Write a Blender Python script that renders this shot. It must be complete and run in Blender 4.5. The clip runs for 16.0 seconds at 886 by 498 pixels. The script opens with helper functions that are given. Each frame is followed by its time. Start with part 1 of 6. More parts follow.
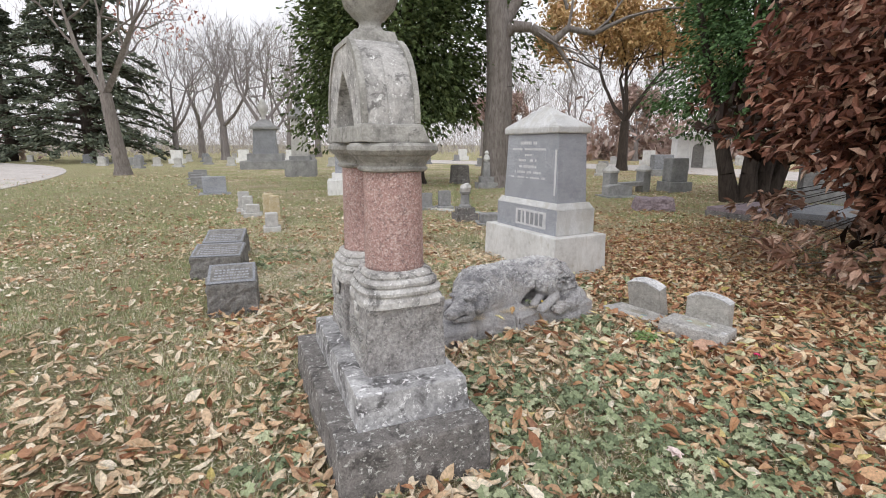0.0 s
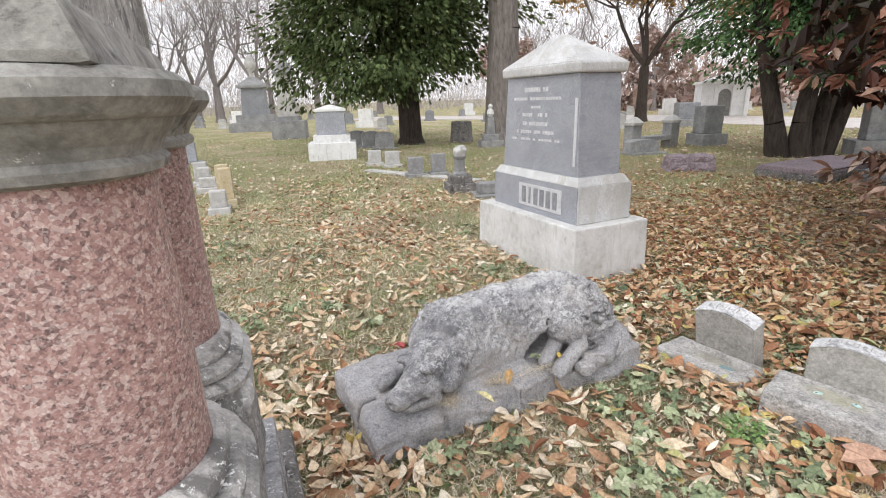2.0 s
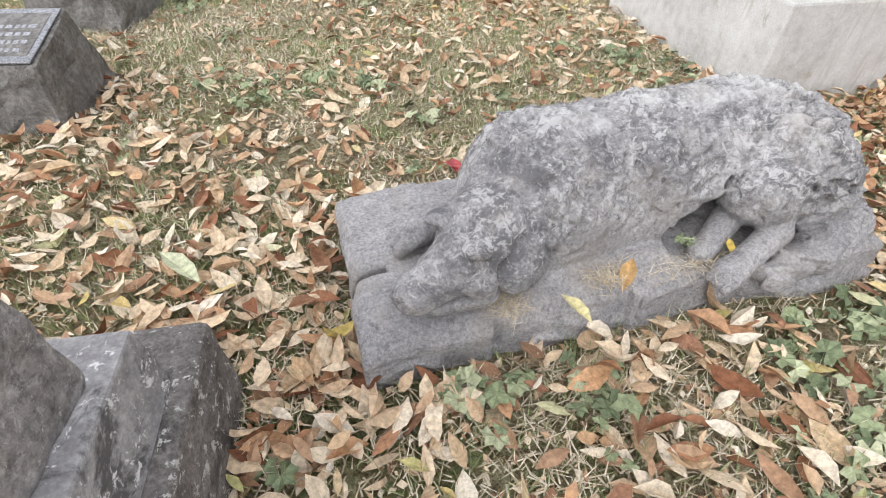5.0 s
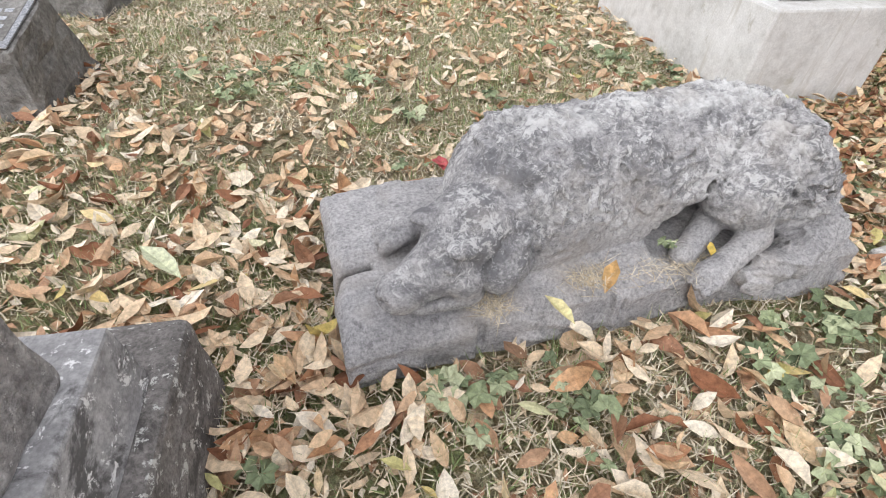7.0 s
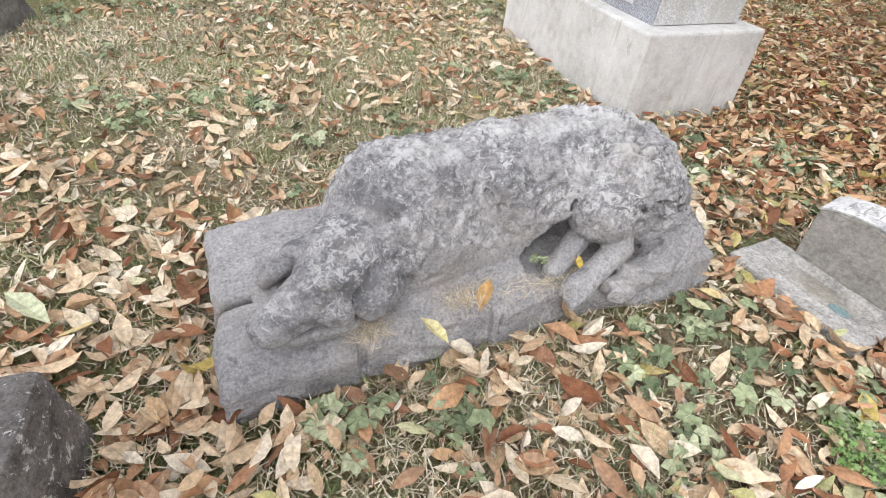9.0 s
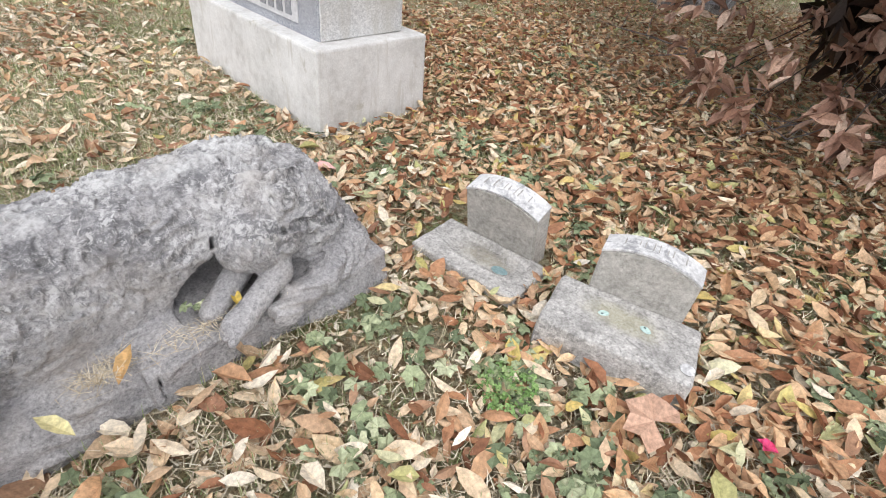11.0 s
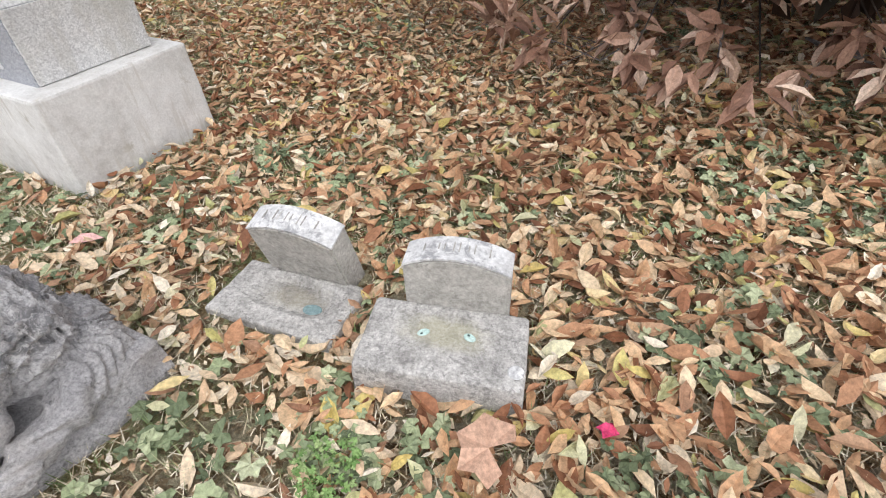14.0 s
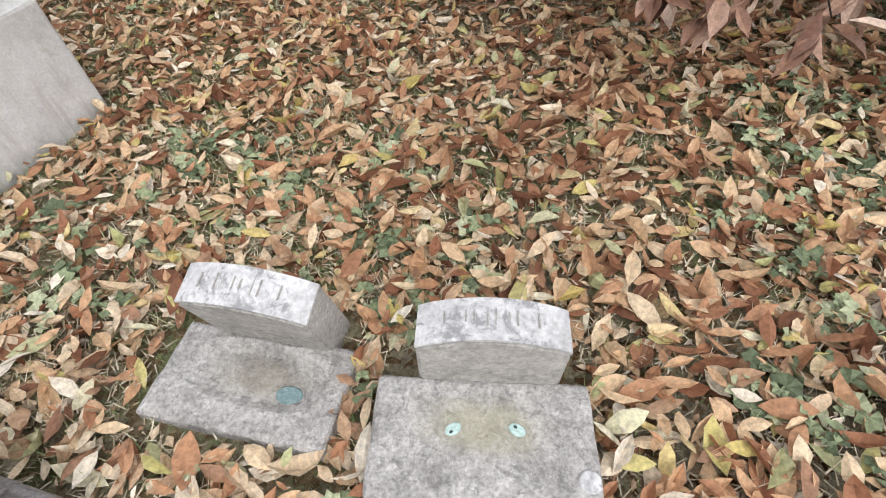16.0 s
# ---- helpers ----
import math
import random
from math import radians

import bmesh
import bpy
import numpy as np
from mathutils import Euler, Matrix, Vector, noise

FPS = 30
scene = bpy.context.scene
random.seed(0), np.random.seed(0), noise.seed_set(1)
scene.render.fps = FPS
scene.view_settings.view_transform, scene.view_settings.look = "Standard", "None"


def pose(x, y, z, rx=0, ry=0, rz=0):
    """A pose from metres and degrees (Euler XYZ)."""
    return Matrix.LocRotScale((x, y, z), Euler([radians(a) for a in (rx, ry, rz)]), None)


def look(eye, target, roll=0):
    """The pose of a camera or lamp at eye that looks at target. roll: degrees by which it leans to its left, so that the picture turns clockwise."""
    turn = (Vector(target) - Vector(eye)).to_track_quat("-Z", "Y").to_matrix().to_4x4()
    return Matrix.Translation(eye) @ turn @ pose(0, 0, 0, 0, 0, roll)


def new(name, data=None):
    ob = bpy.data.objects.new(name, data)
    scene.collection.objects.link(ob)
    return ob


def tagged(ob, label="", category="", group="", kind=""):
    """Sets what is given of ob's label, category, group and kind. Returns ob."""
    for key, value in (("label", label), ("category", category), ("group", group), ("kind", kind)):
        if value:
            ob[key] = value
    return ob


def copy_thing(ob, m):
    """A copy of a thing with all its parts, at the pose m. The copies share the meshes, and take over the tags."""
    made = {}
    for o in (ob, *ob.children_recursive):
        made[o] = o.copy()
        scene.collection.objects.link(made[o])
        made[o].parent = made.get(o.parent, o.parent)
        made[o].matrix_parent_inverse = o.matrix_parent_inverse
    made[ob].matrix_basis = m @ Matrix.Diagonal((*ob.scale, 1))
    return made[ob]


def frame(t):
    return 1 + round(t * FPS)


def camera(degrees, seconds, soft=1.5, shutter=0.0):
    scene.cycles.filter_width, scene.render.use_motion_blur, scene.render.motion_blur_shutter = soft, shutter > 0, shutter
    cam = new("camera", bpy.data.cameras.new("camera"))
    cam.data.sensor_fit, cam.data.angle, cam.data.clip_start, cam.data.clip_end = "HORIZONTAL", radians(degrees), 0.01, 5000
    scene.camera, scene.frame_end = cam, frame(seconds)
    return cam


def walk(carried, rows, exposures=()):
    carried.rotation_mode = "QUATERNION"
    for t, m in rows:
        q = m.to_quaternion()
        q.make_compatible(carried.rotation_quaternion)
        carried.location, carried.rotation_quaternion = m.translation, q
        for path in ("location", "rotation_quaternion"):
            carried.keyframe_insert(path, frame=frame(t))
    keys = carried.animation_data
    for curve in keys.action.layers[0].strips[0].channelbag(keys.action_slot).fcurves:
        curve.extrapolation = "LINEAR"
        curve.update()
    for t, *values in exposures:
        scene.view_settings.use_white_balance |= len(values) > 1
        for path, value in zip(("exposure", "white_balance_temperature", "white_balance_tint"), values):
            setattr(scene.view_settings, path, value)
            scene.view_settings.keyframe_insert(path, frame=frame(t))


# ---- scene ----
cam = camera(84.3, 16.0, 1.0)
METRES, EYE, TILT, LEAN, TURN = 4.8, 1.378, -12.0, 0.0, 0.0
ROWS = [
    (0.0, 0.0, 0.0, 0.0, 0.0, 0.0, -0.0),
    (0.5, 0.0054, 0.0825, 0.0154, -5.99, -1.36, 0.14),
    (1.0, 0.0291, 0.1686, 0.0241, -6.23, -2.29, 1.24),
    (1.5, 0.0633, 0.2481, 0.0447, -2.21, -3.61, 2.26),
    (2.0, 0.062, 0.3274, 0.0619, 1.23, -4.92, 1.5),
    (2.5, 0.0567, 0.396, 0.0764, 3.49, -7.85, -0.11),
    (3.0, 0.0791, 0.4647, 0.0673, 5.57, -14.49, -1.62),
    (3.5, 0.0835, 0.512, 0.0553, 9.0, -23.52, -1.55),
    (4.0, 0.0616, 0.5333, 0.0386, 11.59, -28.16, -1.98),
    (6.5, 0.0542, 0.5498, 0.0324, 12.37, -31.56, -5.76),
    (7.0, 0.0559, 0.5475, 0.0354, 11.99, -31.23, -5.54),
    (7.5, 0.0582, 0.5465, 0.0378, 11.93, -30.83, -5.18),
    (8.0, 0.0637, 0.5471, 0.0408, 11.28, -30.35, -5.14),
    (8.5, 0.0746, 0.5493, 0.044, 9.26, -29.73, -5.4),
    (9.0, 0.0915, 0.5495, 0.0496, 5.21, -29.22, -5.83),
    (9.5, 0.1148, 0.5494, 0.0563, -0.99, -28.36, -5.76),
    (10.0, 0.1413, 0.5495, 0.0624, -7.8, -27.4, -4.91),
    (12.5, 0.2193, 0.5159, 0.0712, -31.34, -26.17, 2.73),
    (13.0, 0.2146, 0.5104, 0.0789, -34.07, -26.48, 3.57),
    (13.5, 0.2426, 0.5247, 0.0751, -36.79, -28.08, 4.41),
    (14.0, 0.2857, 0.5576, 0.0755, -35.96, -31.66, 8.47),
    (14.5, 0.3064, 0.578, 0.079, -36.04, -34.1, 10.89),
    (15.0, 0.317, 0.6103, 0.0827, -40.22, -37.29, 10.26),
    (15.5, 0.3187, 0.6443, 0.0969, -43.19, -40.6, 9.24),
    (16.0, 0.3306, 0.6623, 0.0832, -44.2, -42.26, 9.78),
]
walk(cam, [(t, pose(0, 0, EYE, TILT, LEAN, TURN) @ pose(METRES * x, METRES * y, METRES * z, 90 + pitch, roll, yaw)) for t, x, y, z, yaw, pitch, roll in ROWS],
     exposures=[(0.0, -0.24), (1.0, -0.04), (2.0, 0.05), (3.5, 0.2), (10.2, 0.22), (12.5, 0.21), (16.0, 0.09)])

# ---- light: overcast autumn sky, a weak wide sun ----
SUN_EL, SUN_AZ = 48.0, 200.0
world = bpy.data.worlds.new("overcast_sky")
scene.world = world
world.use_nodes = True
wn, wl = world.node_tree.nodes, world.node_tree.links
sky = wn.new("ShaderNodeTexSky")
sky.sky_type, sky.sun_disc = "NISHITA", False
sky.sun_elevation, sky.sun_rotation = radians(SUN_EL), radians(SUN_AZ)
sky.air_density, sky.dust_density, sky.ozone_density = 1.0, 4.0, 1.0
grey = wn.new("ShaderNodeHueSaturation")
grey.inputs["Saturation"].default_value = 0.10
cloud = wn.new("ShaderNodeMix")
cloud.data_type = "RGBA"
cloud.inputs["Factor"].default_value = 0.7
cloud.inputs["B"].default_value = (11.3, 11.35, 12.1, 1)
wl.new(sky.outputs[0], grey.inputs["Color"])
wl.new(grey.outputs[0], cloud.inputs["A"])
wl.new(cloud.outputs["Result"], wn["Background"].inputs["Color"])
wn["Background"].inputs["Strength"].default_value = 0.143
sun = new("sun", bpy.data.lights.new("sun", "SUN"))
sun.data.energy, sun.data.angle, sun.data.color = 0.6, radians(25), (1.0, 0.975, 0.94)
sun.matrix_world = look((0, 0, 30), (30 * math.sin(radians(SUN_AZ)) * -1, 30 * math.cos(radians(SUN_AZ)) * -1, 30 - 30 * math.tan(radians(SUN_EL))))


# ---- materials ----
class Nodes:
    """Short hand for one node material."""

    def __init__(self, name, rough=0.85, spec=0.3):
        self.mat = bpy.data.materials.new(name)
        self.mat.use_nodes = True
        self.n, self.l = self.mat.node_tree.nodes, self.mat.node_tree.links
        self.b = self.n["Principled BSDF"]
        self.b.inputs["Roughness"].default_value = rough
        self.b.inputs["Specular IOR Level"].default_value = spec
        self.co = self.n.new("ShaderNodeTexCoord").outputs["Object"]

    def noise(self, scale, detail=5, rough=0.6, stretch=None, warp=0.0):
        t = self.n.new("ShaderNodeTexNoise")
        t.inputs["Scale"].default_value, t.inputs["Detail"].default_value, t.inputs["Roughness"].default_value = scale, detail, rough
        t.inputs["Distortion"].default_value = warp
        if stretch:
            m = self.n.new("ShaderNodeMapping")
            m.inputs["Scale"].default_value = stretch
            self.l.new(self.co, m.inputs["Vector"])
            self.l.new(m.outputs[0], t.inputs["Vector"])
        else:
            self.l.new(self.co, t.inputs["Vector"])
        return t.outputs["Fac"]

    def cells(self, scale, out="Color", feature="F1"):
        t = self.n.new("ShaderNodeTexVoronoi")
        t.feature = feature
        t.inputs["Scale"].default_value = scale
        self.l.new(self.co, t.inputs["Vector"])
        return t.outputs[out]

    def ramp(self, fac, *stops, hard=False):
        r = self.n.new("ShaderNodeValToRGB")
        r.color_ramp.interpolation = "CONSTANT" if hard else "LINEAR"
        e = r.color_ramp.elements
        while len(e) < len(stops):
            e.new(0.5)
        for el, (p, c) in zip(e, stops):
            el.position = p
            el.color = (*c, 1) if isinstance(c, tuple) else (c, c, c, 1)
        self.l.new(fac, r.inputs[0])
        return r.outputs[0]

    def mix(self, fac, a, b, how="MIX"):
        m = self.n.new("ShaderNodeMix")
        m.data_type, m.blend_type = "RGBA", how
        for key, v in (("Factor", fac), ("A", a), ("B", b)):
            if isinstance(v, (int, float)):
                m.inputs[key].default_value = v if key == "Factor" else (v, v, v, 1)
            elif isinstance(v, tuple):
                m.inputs[key].default_value = (*v, 1)
            else:
                self.l.new(v, m.inputs[key])
        return m.outputs["Result"]

    def math(self, op, a, b=0.0):
        m = self.n.new("ShaderNodeMath")
        m.operation = op
        for i, v in enumerate((a, b)):
            if isinstance(v, (int, float)):
                m.inputs[i].default_value = v
            else:
                self.l.new(v, m.inputs[i])
        return m.outputs[0]

    def island(self):
        return self.n.new("ShaderNodeNewGeometry").outputs["Random Per Island"]

    def done(self, colour, height=None, strength=0.4, dist=0.01, rough=None):
        self.l.new(colour, self.b.inputs["Base Color"])
        if rough is not None:
            self.l.new(rough, self.b.inputs["Roughness"])
        if height is not None:
            bp = self.n.new("ShaderNodeBump")
            bp.inputs["Strength"].default_value, bp.inputs["Distance"].default_value = strength, dist
            self.l.new(height, bp.inputs["Height"])
            self.l.new(bp.outputs[0], self.b.inputs["Normal"])
        return self.mat


def stone(name, dark, base, light, blotch=5.0, grain=90.0, contrast=0.18, bump=0.5, dist=0.006, stain=None, stain_at=0.58, lichen=None, lichen_at=0.66, streak=None, rough=0.88):
    """Weathered stone: blotches, grain, dark stains with soft edges, pale lichen spots."""
    m = Nodes(name, rough)
    big, mid, fine = m.noise(blotch, 6, 0.65), m.noise(blotch * 5, 5, 0.7), m.noise(grain, 4, 0.7)
    c = m.ramp(m.math("ADD", m.math("MULTIPLY", big, 0.6), m.math("MULTIPLY", mid, 0.4)), (0.36, dark), (0.5, base), (0.66, light))
    c = m.mix(1.0, c, m.ramp(fine, (0.3, 1 - contrast), (0.7, 1 + contrast)), "MULTIPLY")
    if stain:
        f = m.ramp(m.noise(blotch * 1.7, 8, 0.72, warp=0.4), (stain_at, 0.0), (stain_at + 0.08, 1.0))
        c = m.mix(m.math("MULTIPLY", f, 0.85), c, stain)
    if streak:
        f = m.ramp(m.noise(7, 6, 0.7, stretch=(2.2, 2.2, 0.25)), (0.56, 0.0), (0.66, 0.8))
        c = m.mix(f, c, streak)
    if lichen:
        f = m.ramp(m.noise(blotch * 6, 6, 0.75, warp=0.3), (lichen_at, 0.0), (lichen_at + 0.04, 1.0))
        c = m.mix(f, c, lichen)
    h = m.math("ADD", m.math("MULTIPLY", mid, 0.7), m.math("MULTIPLY", fine, 0.3))
    return m.done(c, h, bump, dist)


def granite(name, stops, scale, rough=0.4, bump=0.12, wash=None):
    """Granite with crystals of several colours."""
    m = Nodes(name, rough, 0.45)
    f = m.n.new("ShaderNodeSeparateColor")
    m.l.new(m.cells(scale), f.inputs[0])
    c = m.ramp(f.outputs[0], *stops, hard=True)
    f2 = m.n.new("ShaderNodeSeparateColor")
    m.l.new(m.cells(scale * 2.3), f2.inputs[0])
    c = m.mix(0.45, c, m.ramp(f2.outputs[1], *stops, hard=True))
    big = m.noise(3.0, 6, 0.65)
    c = m.mix(1.0, c, m.ramp(big, (0.35, 0.85), (0.65, 1.12)), "MULTIPLY")
    if wash:
        c = m.mix(m.ramp(m.noise(2.2, 7, 0.7, stretch=(2, 2, 0.6)), (0.5, 0.0), (0.66, 0.7)), c, wash)
    return m.done(c, m.noise(scale, 3), bump, 0.003)


marble_old = stone("weathered_marble", (0.26, 0.255, 0.245), (0.47, 0.455, 0.44), (0.72, 0.71, 0.69), 6, 110, 0.22, 0.8, 0.008, stain=(0.15, 0.145, 0.14), stain_at=0.535, lichen=(0.84, 0.84, 0.82), lichen_at=0.59)
marble_rough = stone("eroded_marble", (0.27, 0.255, 0.25), (0.46, 0.44, 0.43), (0.68, 0.665, 0.65), 11, 70, 0.4, 1.0, 0.03, stain=(0.17, 0.165, 0.16), stain_at=0.57, lichen=(0.76, 0.75, 0.73), lichen_at=0.60)
lime_dark = stone("dark_stained_limestone", (0.12, 0.112, 0.106), (0.20, 0.187, 0.178), (0.32, 0.30, 0.285), 6, 130, 0.45, 0.9, 0.008, stain=(0.075, 0.071, 0.068), stain_at=0.53, lichen=(0.60, 0.60, 0.57), lichen_at=0.575)


def dog_material():
    """Grey carved limestone: white lichen scabs over the coat, bluish smooth ledge, damp brown film low down."""
    m = Nodes("lichened_limestone", 0.92, 0.2)
    big, mid, fine = m.noise(3.2, 6, 0.65), m.noise(20, 6, 0.7, warp=0.5), m.noise(120, 5, 0.75)
    c = m.ramp(m.math("ADD", m.math("MULTIPLY", big, 0.55), m.math("MULTIPLY", mid, 0.45)), (0.36, (0.34, 0.335, 0.345)), (0.5, (0.45, 0.44, 0.445)), (0.64, (0.56, 0.548, 0.548)))
    c = m.mix(1.0, c, m.ramp(fine, (0.34, 0.62), (0.66, 1.32)), "MULTIPLY")
    pits = m.ramp(m.noise(46, 7, 0.8), (0.36, 0.62), (0.47, 1.0))
    c = m.mix(1.0, c, pits, "MULTIPLY")
    sep = m.n.new("ShaderNodeSeparateXYZ")
    m.l.new(m.co, sep.inputs[0])
    headward = m.math("MULTIPLY", m.ramp(sep.outputs[0], (0.34, 1.0), (0.52, 0.0)), 0.075)
    high = m.ramp(m.math("ADD", m.math("ADD", sep.outputs[2], headward), m.math("MULTIPLY", m.math("SUBTRACT", mid, 0.5), 0.16)), (0.20, 0.0), (0.31, 1.0))
    dark = m.ramp(m.noise(11, 8, 0.8, warp=0.6), (0.475, 0.0), (0.57, 0.8))
    c = m.mix(m.math("MULTIPLY", dark, high), c, (0.17, 0.17, 0.18))
    scab = m.ramp(m.math("ADD", m.math("MULTIPLY", m.noise(52, 8, 0.78, warp=0.9), 0.7), m.math("MULTIPLY", m.noise(7, 4), 0.3)), (0.515, 0.0), (0.56, 1.0))
    c = m.mix(m.math("MULTIPLY", m.math("MULTIPLY", scab, high), 0.8), c, (0.72, 0.715, 0.71))
    # whiter with height along the top of the back, ragged by noise
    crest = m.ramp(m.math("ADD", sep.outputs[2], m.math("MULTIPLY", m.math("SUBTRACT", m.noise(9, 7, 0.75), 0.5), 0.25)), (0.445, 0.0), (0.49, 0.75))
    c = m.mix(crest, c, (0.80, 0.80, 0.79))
    warm = m.ramp(m.noise(6, 5), (0.54, 0.0), (0.7, 0.4))
    c = m.mix(warm, c, (0.43, 0.385, 0.345))
    return m.done(c, m.math("ADD", m.math("MULTIPLY", mid, 0.6), m.math("MULTIPLY", fine, 0.5)), 0.95, 0.014)


dog_stone = dog_material()
marble_grey = stone("grey_stained_marble", (0.20, 0.195, 0.18), (0.35, 0.34, 0.315), (0.52, 0.51, 0.48), 7, 100, 0.2, 0.7, 0.006, stain=(0.11, 0.105, 0.10), stain_at=0.57, lichen=(0.60, 0.60, 0.57), lichen_at=0.66)
marble_step = stone("two_tone_marble", (0.20, 0.197, 0.20), (0.40, 0.395, 0.40), (0.74, 0.74, 0.74), 4.5, 110, 0.25, 0.6, 0.006, stain=(0.09, 0.087, 0.087), stain_at=0.52, lichen=(0.85, 0.85, 0.85), lichen_at=0.57)

foot_stone = stone("mossy_marble", (0.30, 0.29, 0.265), (0.42, 0.405, 0.375), (0.55, 0.535, 0.50), 9, 90, 0.2, 0.7, 0.006, stain=(0.21, 0.20, 0.185), stain_at=0.58, lichen=(0.64, 0.63, 0.60), lichen_at=0.66)


def slab_material(name, cx, cy, moss, wet):
    """Mottled marble with a ragged moss and copper stain round its old bolt holes."""
    m = Nodes(name, 0.9, 0.2)
    big, mid, fine = m.noise(9, 6, 0.65), m.noise(45, 5, 0.7), m.noise(110, 4, 0.7)
    c = m.ramp(m.math("ADD", m.math("MULTIPLY", big, 0.5), m.math("MULTIPLY", mid, 0.5)), (0.38, (0.32, 0.31, 0.295)), (0.5, (0.50, 0.485, 0.465)), (0.62, (0.66, 0.645, 0.62)))
    c = m.mix(1.0, c, m.ramp(fine, (0.36, 0.74), (0.64, 1.2)), "MULTIPLY")
    sep = m.n.new("ShaderNodeSeparateXYZ")
    m.l.new(m.co, sep.inputs[0])
    dx = m.math("MULTIPLY", m.math("SUBTRACT", sep.outputs[0], cx), 0.75)
    dy = m.math("MULTIPLY", m.math("SUBTRACT", sep.outputs[1], cy), 1.5)
    r = m.math("SQRT", m.math("ADD", m.math("MULTIPLY", dx, dx), m.math("MULTIPLY", dy, dy)))
    r = m.math("ADD", r, m.math("MULTIPLY", m.math("SUBTRACT", m.noise(16, 6, 0.7), 0.5), 0.14))
    c = m.mix(m.ramp(m.noise(34, 8, 0.8, warp=0.4), (0.53, 0.0), (0.60, 0.6)), c, (0.16, 0.155, 0.15))
    f = m.ramp(r, (0.05, 0.62), (0.115, 0.0))
    c = m.mix(f, c, m.ramp(big, (0.4, wet), (0.56, moss)))
    return m.done(c, m.math("ADD", mid, m.math("MULTIPLY", fine, 0.5)), 0.8, 0.008)


slab_mossy = slab_material("bolt_stained_slab", 0.0, 0.16, (0.36, 0.34, 0.22), (0.20, 0.19, 0.15))
slab_wet = slab_material("damp_stained_slab", 0.02, 0.16, (0.30, 0.27, 0.20), (0.15, 0.145, 0.13))
foot_top = stone("mottled_white_marble", (0.36, 0.36, 0.37), (0.60, 0.60, 0.60), (0.82, 0.82, 0.82), 11, 90, 0.15, 0.6, 0.005, stain=(0.28, 0.28, 0.29), stain_at=0.52)
moss_stain = stone("green_moss_stain", (0.16, 0.15, 0.10), (0.24, 0.225, 0.15), (0.33, 0.31, 0.22), 16, 90, 0.2, 0.5, 0.004)
patina = stone("copper_patina", (0.36, 0.50, 0.47), (0.50, 0.66, 0.62), (0.72, 0.82, 0.79), 60, 120, 0.15, 0.3, 0.003)
teal_stain = stone("teal_stain", (0.14, 0.22, 0.23), (0.22, 0.32, 0.33), (0.36, 0.45, 0.45), 50, 120, 0.2, 0.4, 0.003)
hole_shade = stone("painted_hole_shade", (0.03, 0.05, 0.05), (0.05, 0.08, 0.08), (0.10, 0.14, 0.14), 60, 120)
gran_grey = granite("grey_granite", ((0.0, (0.16, 0.17, 0.195)), (0.2, (0.29, 0.30, 0.335)), (0.5, (0.40, 0.415, 0.45)), (0.8, (0.53, 0.545, 0.57))), 210, 0.55)
gran_dark = granite("dark_grey_granite", ((0.0, (0.12, 0.125, 0.14)), (0.25, (0.23, 0.24, 0.26)), (0.6, (0.33, 0.34, 0.365)), (0.88, (0.45, 0.46, 0.48))), 190, 0.5)
gran_pale = granite("pale_granite", ((0.0, (0.40, 0.40, 0.40)), (0.25, (0.56, 0.56, 0.56)), (0.6, (0.68, 0.68, 0.67)), (0.85, (0.78, 0.78, 0.77))), 170, 0.7, wash=(0.42, 0.40, 0.35))
gran_pink = granite("pink_granite", ((0.0, (0.17, 0.11, 0.105)), (0.18, (0.38, 0.22, 0.20)), (0.5, (0.50, 0.32, 0.29)), (0.8, (0.70, 0.57, 0.53))), 150, 0.5)
gran_mauve = granite("mauve_granite", ((0.0, (0.15, 0.12, 0.13)), (0.3, (0.28, 0.22, 0.24)), (0.7, (0.38, 0.31, 0.33))), 60, 0.7)
base_pale = stone("stained_pale_base", (0.50, 0.49, 0.47), (0.66, 0.655, 0.64), (0.78, 0.78, 0.77), 3.5, 120, 0.12, 0.5, 0.004, stain=(0.44, 0.42, 0.36), stain_at=0.6, streak=(0.55, 0.53, 0.49))
panel_pale = stone("lettering_stone", (0.50, 0.50, 0.51), (0.62, 0.62, 0.63), (0.72, 0.72, 0.73), 12, 120, 0.1)
white_marble = stone("white_marble", (0.62, 0.62, 0.61), (0.76, 0.76, 0.75), (0.85, 0.85, 0.84), 3, 60, 0.08, 0.4, 0.004, streak=(0.50, 0.50, 0.49))
far_grey = stone("far_grey_stone", (0.20, 0.20, 0.20), (0.30, 0.30, 0.30), (0.42, 0.42, 0.41), 3, 40, 0.15, 0.4, 0.01, lichen=(0.55, 0.55, 0.53), lichen_at=0.68)
far_pale = stone("far_pale_stone", (0.38, 0.37, 0.36), (0.52, 0.51, 0.49), (0.66, 0.65, 0.63), 3, 40, 0.15, 0.4, 0.01, stain=(0.26, 0.25, 0.23), stain_at=0.62)
ochre_stone = stone("ochre_lichen_stone", (0.42, 0.33, 0.18), (0.55, 0.46, 0.30), (0.66, 0.62, 0.52), 8, 60, 0.15)
rock_side = stone("rough_hewn_stone", (0.13, 0.125, 0.12), (0.23, 0.222, 0.21), (0.36, 0.35, 0.335), 9, 60, 0.3, 1.0, 0.02, stain=(0.09, 0.085, 0.08), stain_at=0.6)


def bark(name, dark, light, scale=14):
    m = Nodes(name, 0.92, 0.2)
    f = m.noise(scale, 6, 0.7, stretch=(1, 1, 0.22), warp=0.6)
    return m.done(m.ramp(f, (0.32, dark), (0.66, light)), f, 0.9, 0.03)


